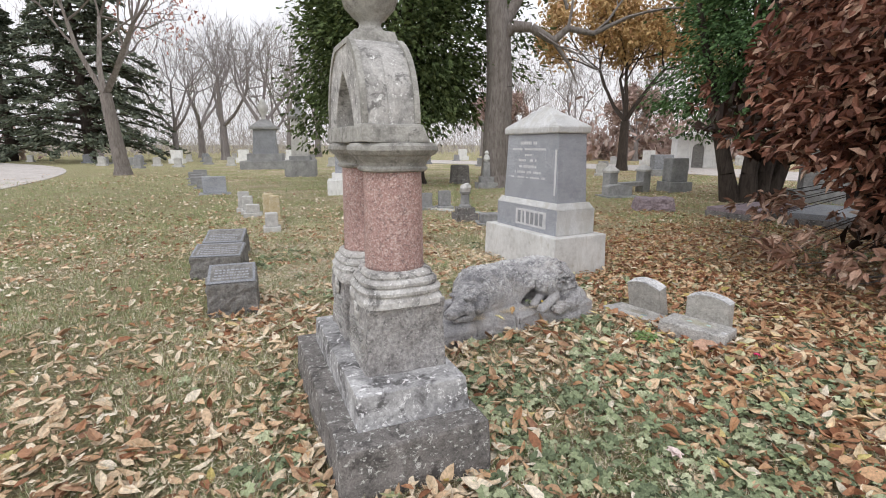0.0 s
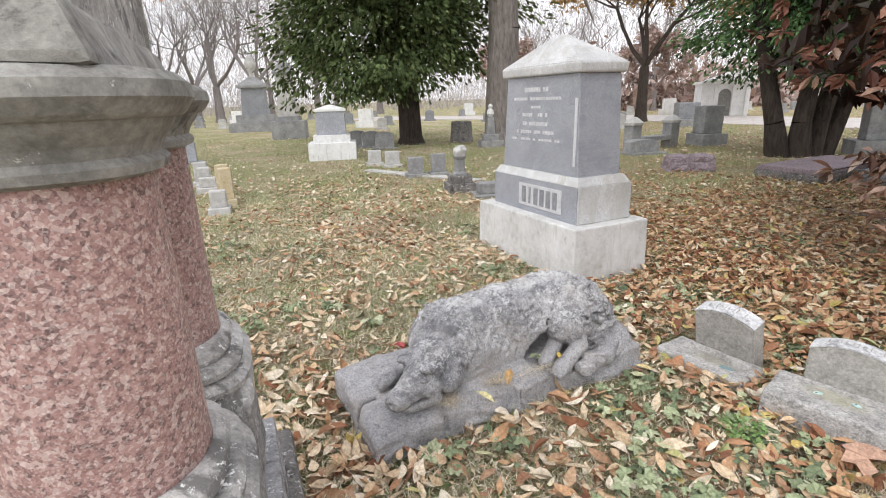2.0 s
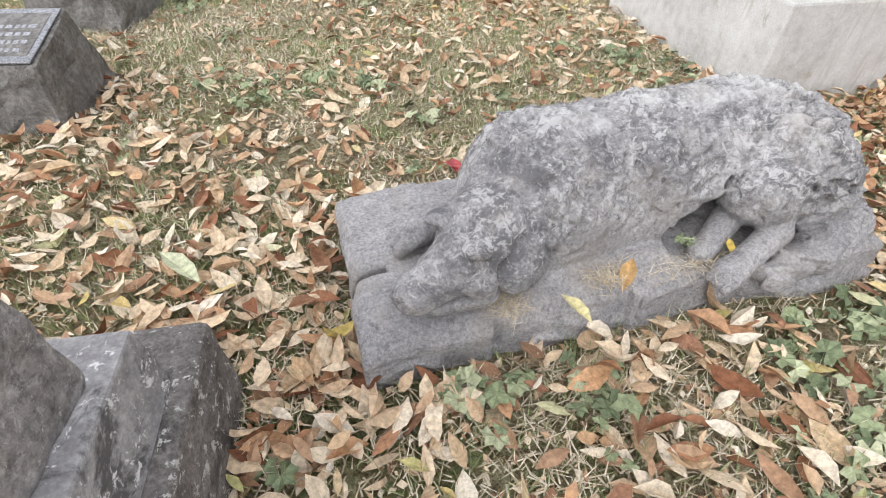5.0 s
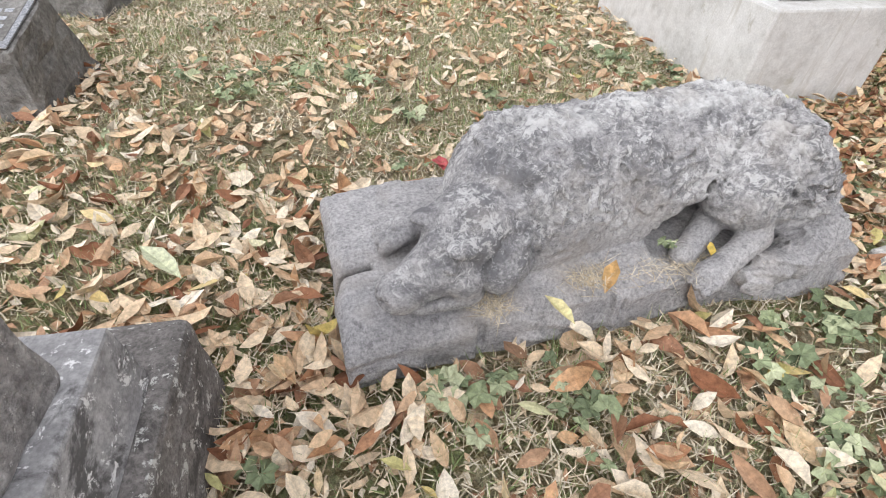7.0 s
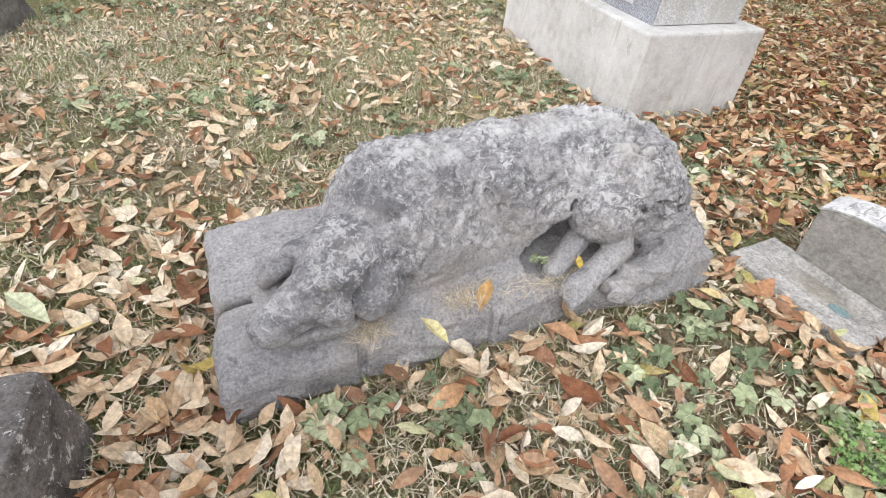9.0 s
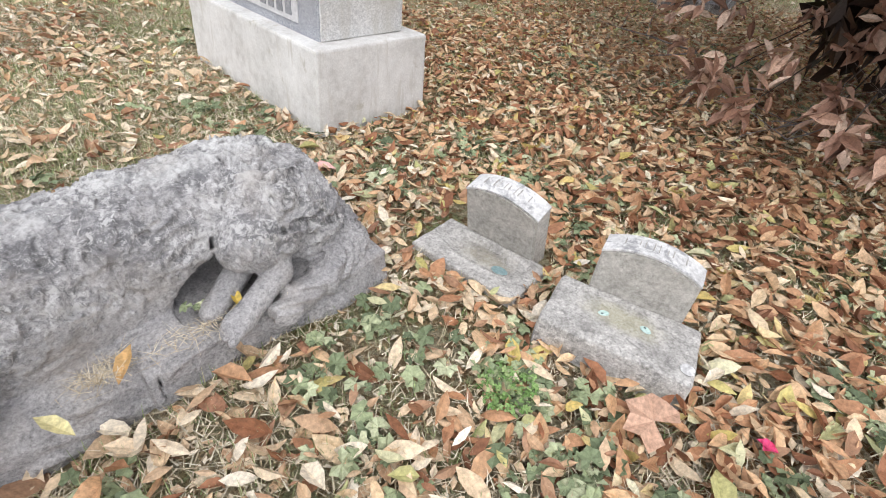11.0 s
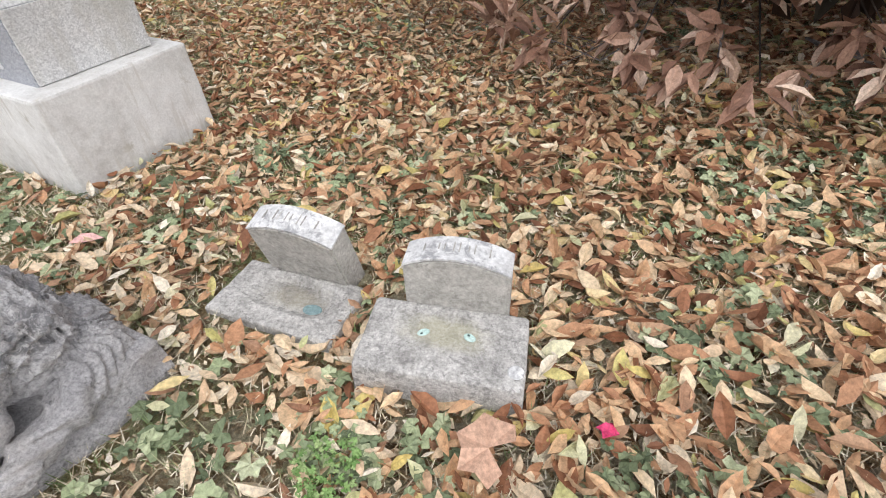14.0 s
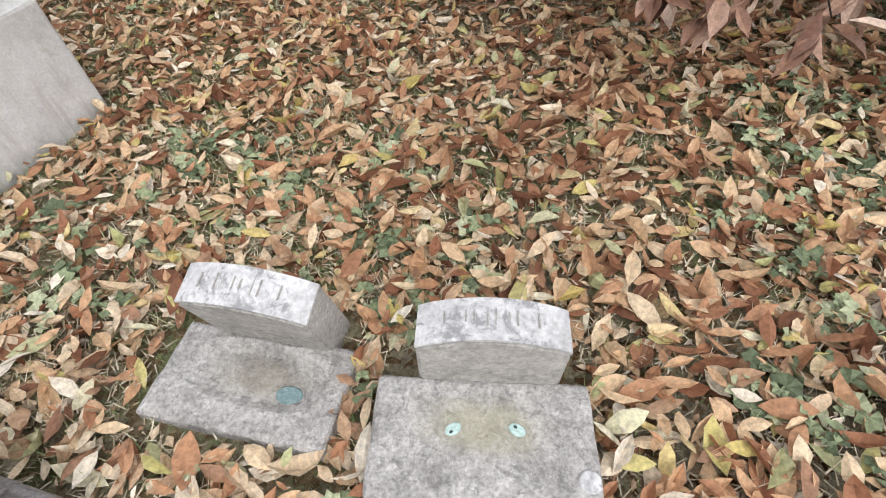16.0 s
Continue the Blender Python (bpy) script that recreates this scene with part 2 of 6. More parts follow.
def foliage(name, *stops, rough=0.6, spec=0.25, noise_amount=0.35, scale=1.2):
    """Leaves that take a colour each, with light and dark regions and fine mottling."""
    m = Nodes(name, rough, spec)
    c = m.ramp(m.island(), *stops)
    c = m.mix(1.0, c, m.ramp(m.noise(scale, 3), (0.3, 1 - noise_amount), (0.7, 1 + noise_amount)), "MULTIPLY")
    fine = m.noise(70, 4, 0.7)
    c = m.mix(1.0, c, m.ramp(fine, (0.3, 0.64), (0.7, 1.34)), "MULTIPLY")
    return m.done(c, fine, 0.4, 0.003)


bark_grey = bark("grey_bark", (0.13, 0.11, 0.10), (0.30, 0.27, 0.25))
bark_brown = bark("brown_bark", (0.03, 0.024, 0.02), (0.085, 0.068, 0.058))
# far trees' bark paled with distance haze in its colour; dead twigs share it
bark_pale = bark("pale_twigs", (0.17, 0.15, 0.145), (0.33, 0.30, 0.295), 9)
litter_mat = foliage("fallen_leaf", (0.0, (0.15, 0.065, 0.035)), (0.14, (0.31, 0.14, 0.075)), (0.32, (0.47, 0.26, 0.145)), (0.54, (0.58, 0.37, 0.215)), (0.72, (0.66, 0.48, 0.30)), (0.84, (0.71, 0.57, 0.39)), (0.90, (0.58, 0.46, 0.16)), (0.95, (0.44, 0.45, 0.23)), (1.0, (0.76, 0.69, 0.53)), rough=0.62, noise_amount=0.16, scale=0.9)
litter_pale = foliage("fallen_leaf_pale", (0.0, (0.32, 0.165, 0.10)), (0.25, (0.52, 0.35, 0.22)), (0.5, (0.64, 0.49, 0.33)), (0.78, (0.73, 0.61, 0.45)), (1.0, (0.80, 0.73, 0.61)), noise_amount=0.15)
weed_mat = foliage("green_weed_leaf", (0.0, (0.11, 0.14, 0.08)), (0.4, (0.21, 0.255, 0.145)), (0.75, (0.33, 0.38, 0.22)), (1.0, (0.50, 0.52, 0.35)), noise_amount=0.2)
fresh_mat = foliage("fresh_weed_leaf", (0.0, (0.15, 0.28, 0.08)), (0.6, (0.25, 0.38, 0.14)), (1.0, (0.38, 0.47, 0.22)), noise_amount=0.15)
grass_mat = foliage("grass_blade", (0.0, (0.21, 0.31, 0.11)), (0.45, (0.34, 0.42, 0.19)), (0.66, (0.55, 0.54, 0.32)), (1.0, (0.72, 0.65, 0.48)), noise_amount=0.3, scale=0.8)
straw_mat = foliage("dry_grass_blade", (0.0, (0.46, 0.37, 0.25)), (0.4, (0.66, 0.57, 0.42)), (1.0, (0.82, 0.75, 0.61)), noise_amount=0.2)
yew_mat = foliage("evergreen_spray", (0.0, (0.05, 0.07, 0.03)), (0.5, (0.105, 0.145, 0.06)), (1.0, (0.19, 0.235, 0.10)), spec=0.1, noise_amount=0.5, scale=1.6)
cedar_mat = foliage("green_cedar_spray", (0.0, (0.05, 0.09, 0.04)), (0.5, (0.10, 0.185, 0.075)), (1.0, (0.18, 0.29, 0.12)), spec=0.1, noise_amount=0.5, scale=1.6)
pine_mat = foliage("pine_spray", (0.0, (0.065, 0.082, 0.06)), (0.5, (0.12, 0.14, 0.10)), (1.0, (0.20, 0.22, 0.16)), spec=0.1, noise_amount=0.4, scale=0.35)
magnolia_mat = foliage("brown_magnolia_leaf", (0.0, (0.085, 0.034, 0.024)), (0.35, (0.19, 0.08, 0.055)), (0.7, (0.29, 0.135, 0.09)), (0.9, (0.40, 0.235, 0.165)), (1.0, (0.52, 0.38, 0.29)), rough=0.5, noise_amount=0.2)
bough_mat = foliage("tan_magnolia_leaf", (0.0, (0.16, 0.085, 0.06)), (0.35, (0.29, 0.165, 0.115)), (0.7, (0.42, 0.27, 0.20)), (1.0, (0.62, 0.49, 0.39)), rough=0.5, noise_amount=0.15)
# magnolia leaf darkened: the crown's inner shade is put into the colour
inner_shade_leaf = foliage("shade_toned_magnolia_leaf", (0.0, (0.02, 0.011, 0.008)), (0.6, (0.045, 0.024, 0.016)), (0.85, (0.035, 0.035, 0.018)), (1.0, (0.09, 0.048, 0.03)), rough=0.45, noise_amount=0.2)
gold_mat = foliage("yellow_oak_leaf", (0.0, (0.32, 0.20, 0.09)), (0.5, (0.48, 0.32, 0.15)), (0.8, (0.58, 0.42, 0.21)), (1.0, (0.46, 0.25, 0.14)), spec=0.1, noise_amount=0.3, scale=0.5)
rust_mat = foliage("rust_maple_leaf", (0.0, (0.34, 0.10, 0.07)), (0.6, (0.48, 0.20, 0.15)), (1.0, (0.55, 0.32, 0.22)), noise_amount=0.25)
# far twig and russet tones are paled: distance haze put into the colour
haze_mat = foliage("haze_paled_twigs", (0.0, (0.36, 0.325, 0.315)), (0.6, (0.48, 0.44, 0.43)), (1.0, (0.60, 0.56, 0.55)), spec=0.1, noise_amount=0.25, scale=0.15)
russet_far = foliage("haze_paled_russet_twigs", (0.0, (0.30, 0.20, 0.17)), (0.6, (0.42, 0.31, 0.27)), (1.0, (0.52, 0.42, 0.38)), noise_amount=0.25, scale=0.2)


def ground_material():
    """Autumn turf: green and straw patches, bare soil, small brown leaf crumbs; more litter under the magnolia."""
    m = Nodes("leafy_turf", 0.95, 0.15)
    big, mid, fine = m.noise(0.55, 5, 0.6), m.noise(5, 6, 0.7), m.noise(60, 5, 0.75)
    grassy = m.ramp(m.math("ADD", m.math("MULTIPLY", big, 0.55), m.math("MULTIPLY", mid, 0.45)), (0.36, (0.58, 0.49, 0.36)), (0.46, (0.52, 0.46, 0.31)), (0.54, (0.33, 0.37, 0.17)), (0.62, (0.35, 0.39, 0.18)), (0.72, (0.56, 0.49, 0.34)))
    crumbs = m.n.new("ShaderNodeSeparateColor")
    m.l.new(m.cells(48), crumbs.inputs[0])
    leafy = m.ramp(crumbs.outputs[0], (0.0, (0.19, 0.10, 0.05)), (0.4, (0.33, 0.20, 0.10)), (0.8, (0.46, 0.32, 0.18)), (1.0, (0.55, 0.43, 0.28)))
    pick = m.ramp(m.math("ADD", m.math("MULTIPLY", crumbs.outputs[1], 0.5), m.math("MULTIPLY", m.noise(0.9, 4), 0.5)), (0.50, 0.0), (0.56, 1.0))
    sep = m.n.new("ShaderNodeSeparateXYZ")
    m.l.new(m.co, sep.inputs[0])
    west = m.ramp(m.math("ADD", m.math("MULTIPLY", sep.outputs[0], 0.2), m.math("ADD", m.math("MULTIPLY", m.math("SUBTRACT", sep.outputs[1], 3.0), 0.1), m.math("MULTIPLY", big, 0.5))), (0.0, 0.75), (0.2, 0.0))
    grassy = m.mix(west, grassy, m.ramp(mid, (0.38, (0.44, 0.38, 0.25)), (0.52, (0.31, 0.34, 0.16)), (0.66, (0.40, 0.39, 0.22))))
    side = m.ramp(m.math("MULTIPLY", m.math("SUBTRACT", sep.outputs[0], m.math("MULTIPLY", sep.outputs[1], 0.12)), 0.2), (0.0, 0.45), (0.35, 1.0))
    c = m.mix(m.math("MULTIPLY", pick, side), grassy, leafy)
    soil = m.ramp(m.noise(2.3, 6, 0.7), (0.62, 0.0), (0.7, 0.7))
    c = m.mix(soil, c, (0.27, 0.21, 0.155))
    straw = m.ramp(m.noise(130, 6, 0.8, stretch=(1.0, 0.35, 1), warp=1.5), (0.54, 0.0), (0.62, 0.8))
    c = m.mix(straw, c, (0.58, 0.50, 0.36))
    c = m.mix(1.0, c, m.ramp(fine, (0.34, 0.52), (0.66, 1.42)), "MULTIPLY")
    tiny = m.noise(260, 4, 0.8)
    c = m.mix(1.0, c, m.ramp(tiny, (0.34, 0.72), (0.66, 1.38)), "MULTIPLY")
    return m.done(c, m.math("ADD", m.math("ADD", fine, mid), m.math("MULTIPLY", tiny, 0.6)), 1.0, 0.04)


turf = ground_material()
gravel = stone("pale_gravel", (0.42, 0.38, 0.35), (0.55, 0.51, 0.48), (0.66, 0.62, 0.59), 1.2, 30, 0.25, 0.8, 0.02)


# ---- mesh helpers ----
def link(name, bm, material, parent=None, smooth=False):
    me = bpy.data.meshes.new(name)
    bm.to_mesh(me)
    bm.free()
    me.materials.append(material)
    if smooth:
        me.polygons.foreach_set("use_smooth", [True] * len(me.polygons))
    ob = new(name, me)
    if parent:
        ob.parent = parent
    return ob


def part(name, bm, material, parent, label="", smooth=False):
    """One mesh object under a thing or under a part."""
    ob = link(name, bm, material, parent, smooth)
    return tagged(ob, label) if label else ob


def thing(name, at, label, category, group="", turn=0.0):
    ob = new(name)
    ob.matrix_world = pose(*at, 0, 0, turn)
    return tagged(ob, label, category, group)


def raw_mesh(name, verts, tris, material, smooth=False):
    """A mesh object from arrays of vertices and triangles."""
    me = bpy.data.meshes.new(name)
    me.vertices.add(len(verts))
    me.vertices.foreach_set("co", np.asarray(verts, np.float32).ravel())
    tris = np.asarray(tris, np.int32)
    k = tris.shape[1]
    me.loops.add(tris.size)
    me.loops.foreach_set("vertex_index", tris.ravel())
    me.polygons.add(len(tris))
    me.polygons.foreach_set("loop_start", np.arange(0, tris.size, k, dtype=np.int32))
    me.polygons.foreach_set("use_smooth", np.full(len(tris), smooth))
    me.update(calc_edges=True)
    me.validate()
    me.materials.append(material)
    return new(name, me)


def block(x0, x1, y0, y1, z0, z1, bevel=0.008, top=None, n=0, rough=0.0, seed=0.0, segs=2):
    """A bevelled stone block; top=(x0, x1, y0, y1) lets it taper; n cuts and rough give uneven faces."""
    t = top or (x0, x1, y0, y1)
    bm = bmesh.new()
    lo = [bm.verts.new(p) for p in ((x0, y0, z0), (x1, y0, z0), (x1, y1, z0), (x0, y1, z0))]
    hi = [bm.verts.new(p) for p in ((t[0], t[2], z1), (t[1], t[2], z1), (t[1], t[3], z1), (t[0], t[3], z1))]
    bm.faces.new(lo[::-1]), bm.faces.new(hi)
    for i in range(4):
        bm.faces.new((lo[i], lo[(i + 1) % 4], hi[(i + 1) % 4], hi[i]))
    if bevel:
        bmesh.ops.bevel(bm, geom=bm.edges[:], offset=bevel, segments=segs, affect="EDGES", profile=0.6)
    if n:
        bmesh.ops.subdivide_edges(bm, edges=[e for e in bm.edges if e.calc_length() > bevel * 4], cuts=n, use_grid_fill=True)
    if rough:
        roughen(bm, rough, seed)
    return bm


def roughen(bm, amount, seed=0.0, scale=9.0):
    bm.normal_update()
    moves = []
    for v in bm.verts:
        p = v.co * scale + Vector((seed, seed * 1.7, -seed))
        moves.append(v.normal * amount * (noise.noise(p) + 0.5 * noise.noise(p * 2.7)))
    for v, d in zip(bm.verts, moves):
        v.co += d


def lathe(profile, segs=40, at=(0, 0), square=0.0):
    """A turned form from (radius, height) pairs; square from 0 (round) to 1 (square with soft corners)."""
    bm = bmesh.new()
    rings = []
    for r, z in profile:
        ring = []
        for i in range(segs):
            a = 2 * math.pi * i / segs
            c, s = math.cos(a), math.sin(a)
            k = 1.0
            if square:
                p = 2 + 6 * square
                k = (abs(c) ** p + abs(s) ** p) ** (-1 / p)
            ring.append(bm.verts.new((at[0] + r * k * c, at[1] + r * k * s, z)))
        rings.append(ring)
    for a, b in zip(rings, rings[1:]):
        for i in range(segs):
            bm.faces.new((a[i], a[(i + 1) % segs], b[(i + 1) % segs], b[i]))
    bm.faces.new(rings[0][::-1]), bm.faces.new(rings[-1])
    return bm


def extrude_outline(points, x0, x1):
    """A solid with the outline (y, z) from x0 to x1."""
    bm = bmesh.new()
    a = [bm.verts.new((x0, y, z)) for y, z in points]
    b = [bm.verts.new((x1, y, z)) for y, z in points]
    n = len(points)
    bm.faces.new(a[::-1]), bm.faces.new(b)
    for i in range(n):
        bm.faces.new((a[i], a[(i + 1) % n], b[(i + 1) % n], b[i]))
    bmesh.ops.recalc_face_normals(bm, faces=bm.faces[:])
    return bm


def bars(rows, x, depth, up=True):
    """Raised bars for worn lettering: rows of (y0, y1, z0, z1) on the plane x."""
    bm = bmesh.new()
    for y0, y1, z0, z1 in rows:
        bmesh.ops.create_cube(bm, size=1, matrix=Matrix.Translation((x, (y0 + y1) / 2, (z0 + z1) / 2)) @ Matrix.Diagonal((depth, y1 - y0, z1 - z0, 1)))
    return bm


# ---- ground: one sheet to the horizon ----
def ground_height(x, y):
    r = np.hypot(x - 1, y - 4)
    near = np.exp(-(r / 14.0) ** 2)
    return near * (0.018 * np.sin(1.7 * x + 0.6) * np.cos(1.3 * y) + 0.012 * np.sin(3.1 * x - 2.2 * y)) - 0.005


def spaced(lo, hi, fine_lo, fine_hi, step, grow):
    out = list(np.arange(fine_lo, fine_hi + 1e-6, step))
    s = step
    while out[-1] < hi:
        s *= grow
        out.append(out[-1] + s)
    s = step
    while out[0] > lo:
        s *= grow
        out.insert(0, out[0] - s)
    return np.array(out)


gx, gy = spaced(-1500, 1500, -4, 7, 0.09, 1.35), spaced(-400, 2500, -1, 10, 0.09, 1.35)
GX, GY = np.meshgrid(gx, gy, indexing="ij")
GZ = ground_height(GX, GY)
ids = np.arange(GX.size).reshape(GX.shape)
quads = np.stack([ids[:-1, :-1], ids[1:, :-1], ids[1:, 1:], ids[:-1, 1:]], -1).reshape(-1, 4)
ground = raw_mesh("ground", np.stack([GX, GY, GZ], -1).reshape(-1, 3), quads, turf, True)
tagged(ground, "autumn cemetery lawn with worn turf and leaf crumbs", "ground", kind="structure")


# ---- the family monument: stepped base, panelled block, tapered die, hipped cap ----
def family_monument():
    t = thing("family_monument", (1.175, 5.759, 0), "grey granite family monument with stepped pale base and hipped cap", "monument", turn=26.7)
    part("base", block(-0.365, 0.365, -0.69, 0.69, -0.06, 0.42, 0.012, top=(-0.355, 0.355, -0.68, 0.68), n=6, rough=0.003), base_pale, t, "pale stained granite base block")
    plinth = part("plinth", block(-0.26, 0.26, -0.565, 0.565, 0.418, 0.70, 0.006, n=4, rough=0.001), gran_grey, t, "grey granite plinth with a name panel")
    part("plinth_top", block(-0.262, 0.262, -0.567, 0.567, 0.70, 0.762, 0.006, top=(-0.225, 0.225, -0.53, 0.53)), gran_pale, t, "bevelled pale granite ledge")
    part("plinth_end", block(-0.252, 0.262, -0.578, -0.566, 0.424, 0.70, 0.003), gran_pale, t, "hammered pale granite end face")
    panel = part("name_panel", block(-0.268, -0.2605, -0.40, 0.16, 0.47, 0.655, 0.002), panel_pale, plinth, "raised pale name panel")
    # the surname: plain upright bars on the panel
    for i in range(6):
        y = 0.085 - i * 0.082
        part("letter_bar", block(-0.2735, -0.268, y - 0.026 if i != 1 else y - 0.012, y + 0.026 if i != 1 else y + 0.012, 0.495, 0.632, 0.002), gran_dark, panel)
    die = part("die", block(-0.205, 0.205, -0.50, 0.50, 0.762, 1.50, 0.006, top=(-0.19, 0.19, -0.465, 0.465), n=4, rough=0.001), gran_grey, t, "tapered grey granite die with worn lettering")
    # worn inscription lines
    random.seed(4)
    for z, half, h in ((1.40, 0.15, 0.034), (1.33, 0.30, 0.024), (1.265, 0.05, 0.02), (1.205, 0.17, 0.028), (1.135, 0.16, 0.03), (1.07, 0.24, 0.026), (1.01, 0.31, 0.018)):
        x = -0.205 + 0.015 * (z - 0.762) / 0.738
        row, y = [], half
        while y > -half:
            w = random.uniform(0.018, 0.032)
            if random.random() < 0.86:
                row.append((y - w, y, z - h / 2, z + h / 2))
            y -= w + 0.007
        tagged(part("inscription_line", bars([(a + 0.06, b + 0.06, c, d) for a, b, c, d in row], x - 0.0003, 0.004), panel_pale, die), kind="stuff")
    strip = part("corner_spear", block(-0.2075, -0.198, -0.462, -0.438, 0.84, 1.33, 0.002), panel_pale, die, "pale carved corner spear")
    strip.matrix_local = Matrix.Translation((0, 0.0, 0))
    cap = block(-0.225, 0.225, -0.50, 0.50, 1.50, 1.575, 0.02, top=(-0.232, 0.232, -0.505, 0.505), segs=3)
    part("cap_moulding", cap, gran_pale, t, "rounded pale cap moulding", smooth=False)
    part("cap", block(-0.225, 0.225, -0.495, 0.495, 1.574, 1.605, 0.006, top=(-0.20, 0.20, -0.44, 0.44)), gran_pale, t, "pale hipped cap")
    part("cap_peak", block(-0.20, 0.20, -0.44, 0.44, 1.604, 1.80, 0.006, top=(-0.02, 0.02, -0.05, 0.05)), gran_pale, t, "pale hipped peak")
    return t


family_monument()


# ---- the twin-column monument ----
def twin_column_monument():
    t = thing("twin_column_monument", (0.217, 1.891, 0), "twin pink granite column monument with arched marble head and urn", "monument", turn=23.1)
    part("base", block(-0.665, 0.0, 0.0, 1.325, -0.06, 0.228, 0.018, n=8, rough=0.006, top=(-0.655, -0.012, 0.012, 1.315)), lime_dark, t, "dark stained limestone base")
    part("step", block(-0.557, -0.05, 0.13, 1.19, 0.226, 0.378, 0.006, n=5, rough=0.003, top=(-0.553, -0.062, 0.142, 1.18)), marble_step, t, "white and grey stained marble step")
    for k, cy in enumerate((0.468, 0.915)):
        cx = -0.282
        plinth = part("plinth", block(cx - 0.187, cx + 0.187, cy - 0.176, cy + 0.176, 0.376, 0.70, 0.012, n=16, rough=0.012, seed=k * 3.1, top=(cx - 0.178, cx + 0.178, cy - 0.17, cy + 0.17)), marble_rough, t, "eroded marble column plinth with carved panel")
        part("shoulder", lathe([(0.192, 0.685), (0.190, 0.71), (0.176, 0.73), (0.17, 0.742)], 48, (cx, cy), 0.55), marble_old, plinth)
        part("moulding", lathe([(0.178, 0.73), (0.193, 0.738), (0.195, 0.752), (0.182, 0.764), (0.170, 0.767), (0.179, 0.775), (0.180, 0.787), (0.168, 0.80), (0.155, 0.803), (0.159, 0.813), (0.154, 0.826), (0.14, 0.835), (0.11, 0.836)], 48, (cx, cy), 0.22), marble_old, plinth)
        # raised emblem and worn lines on the inscribed side
        x = cx - 0.189
        part("carved_emblem", lathe([(0.05, 0.0), (0.044, 0.008), (0.03, 0.012), (0.01, 0.013)], 20), marble_old, plinth).matrix_local = pose(x + 0.006, cy + 0.01, 0.635, 0, -90, 0)
        rows = []
        random.seed(k + 2)
        for j in range(7):
            z, half = 0.575 - j * 0.026, random.uniform(0.07, 0.12)
            y = cy - half
            while y < cy + half:
                wide = random.uniform(0.012, 0.03)
                rows.append((y, y + wide, z, z + 0.014))
                y += wide + 0.008
        tagged(part("inscription", bars(rows, x + 0.003, 0.014), marble_old, plinth), kind="stuff")
        part("column", lathe([(0.137, 0.83), (0.135, 0.85), (0.129, 1.268), (0.129, 1.278)], 56, (cx, cy)), gran_pink, t, "speckled pink granite column shaft", smooth=True)
        part("capital", lathe([(0.131, 1.264), (0.146, 1.270), (0.149, 1.281), (0.140, 1.290), (0.146, 1.304), (0.160, 1.322), (0.165, 1.332), (0.174, 1.334), (0.180, 1.339), (0.192, 1.356), (0.190, 1.374), (0.176, 1.386), (0.15, 1.390)], 56, (cx, cy), 0.12), marble_grey, t, "stained grey marble ring capital")
        part("springer", block(cx - 0.178, cx + 0.12, cy - 0.165 - 0.055 * k, cy + 0.222 - 0.057 * k, 1.387, 1.462, 0.012, n=5, rough=0.006, seed=5.0 + k, top=(cx - 0.17, cx + 0.09, cy - 0.15 - 0.07 * k, cy + 0.222 - 0.072 * k)), marble_grey, t, "stained marble springer block")
    # pointed arch head with a niche on the inscribed side
    c = 0.69
    outer, inner = [], []
    for i in range(15):
        f = i / 14
        outer.append((0.355 * math.cos(f * 1.24) ** 0.9, 1.458 + 0.365 * math.sin(f * 1.24) / math.sin(1.24)))
        inner.append((0.185 * (1 - f ** 1.8), 1.458 + 0.25 * f))
    full = [(c + y, z) for y, z in outer] + [(c - y, z) for y, z in outer[::-1]]
    part("arch_block", extrude_outline(full, -0.335, -0.205), marble_old, t, "lichen-spotted marble arch head")

    def swept(sections):
        bm = bmesh.new()
        ring = [[bm.verts.new(q) for q in sec] for sec in sections]
        for a, b in zip(ring, ring[1:]):
            for i in range(4):
                bm.faces.new((a[i], a[(i + 1) % 4], b[(i + 1) % 4], b[i]))
        bm.faces.new(ring[0]), bm.faces.new(ring[-1])
        bmesh.ops.recalc_face_normals(bm, faces=bm.faces[:])
        return bm

    both = [(1, i) for i in range(15)] + [(-1, i) for i in range(14, -1, -1)]
    part("arch_front", swept([[(x, c + s * y, z) for x, y, z in ((-0.44, inner[i][0], inner[i][1]), (-0.44, *outer[i]), (-0.333, *outer[i]), (-0.333, inner[i][0], inner[i][1]))] for s, i in both]), marble_old, t, "weathered marble pointed arch front")
    for x in (-0.447, -0.222):
        part("arch_rib", swept([[(x + dx, c + s * (outer[i][0] + dy), outer[i][1] + dz) for dx, dy, dz in ((0, -0.012, -0.014), (0, 0.009, 0.008), (0.024, 0.009, 0.008), (0.024, -0.012, -0.014))] for s, i in both]), marble_grey, t)
    part("top_block", block(-0.42, -0.195, c - 0.115, c + 0.115, 1.805, 1.875, 0.012, n=3, rough=0.006, top=(-0.40, -0.215, c - 0.10, c + 0.10)), marble_grey, t, "marble block under the urn")
    urn = part("urn", lathe([(0.075, 1.872), (0.078, 1.884), (0.06, 1.894), (0.05, 1.908), (0.052, 1.925), (0.075, 1.942), (0.115, 1.985), (0.135, 2.05), (0.142, 2.12), (0.135, 2.18), (0.10, 2.22), (0.105, 2.235), (0.085, 2.26), (0.04, 2.31), (0.015, 2.34)], 40, (-0.305, c)), marble_grey, t, "lichen-green marble urn", smooth=True)
    return t


twin_column_monument()


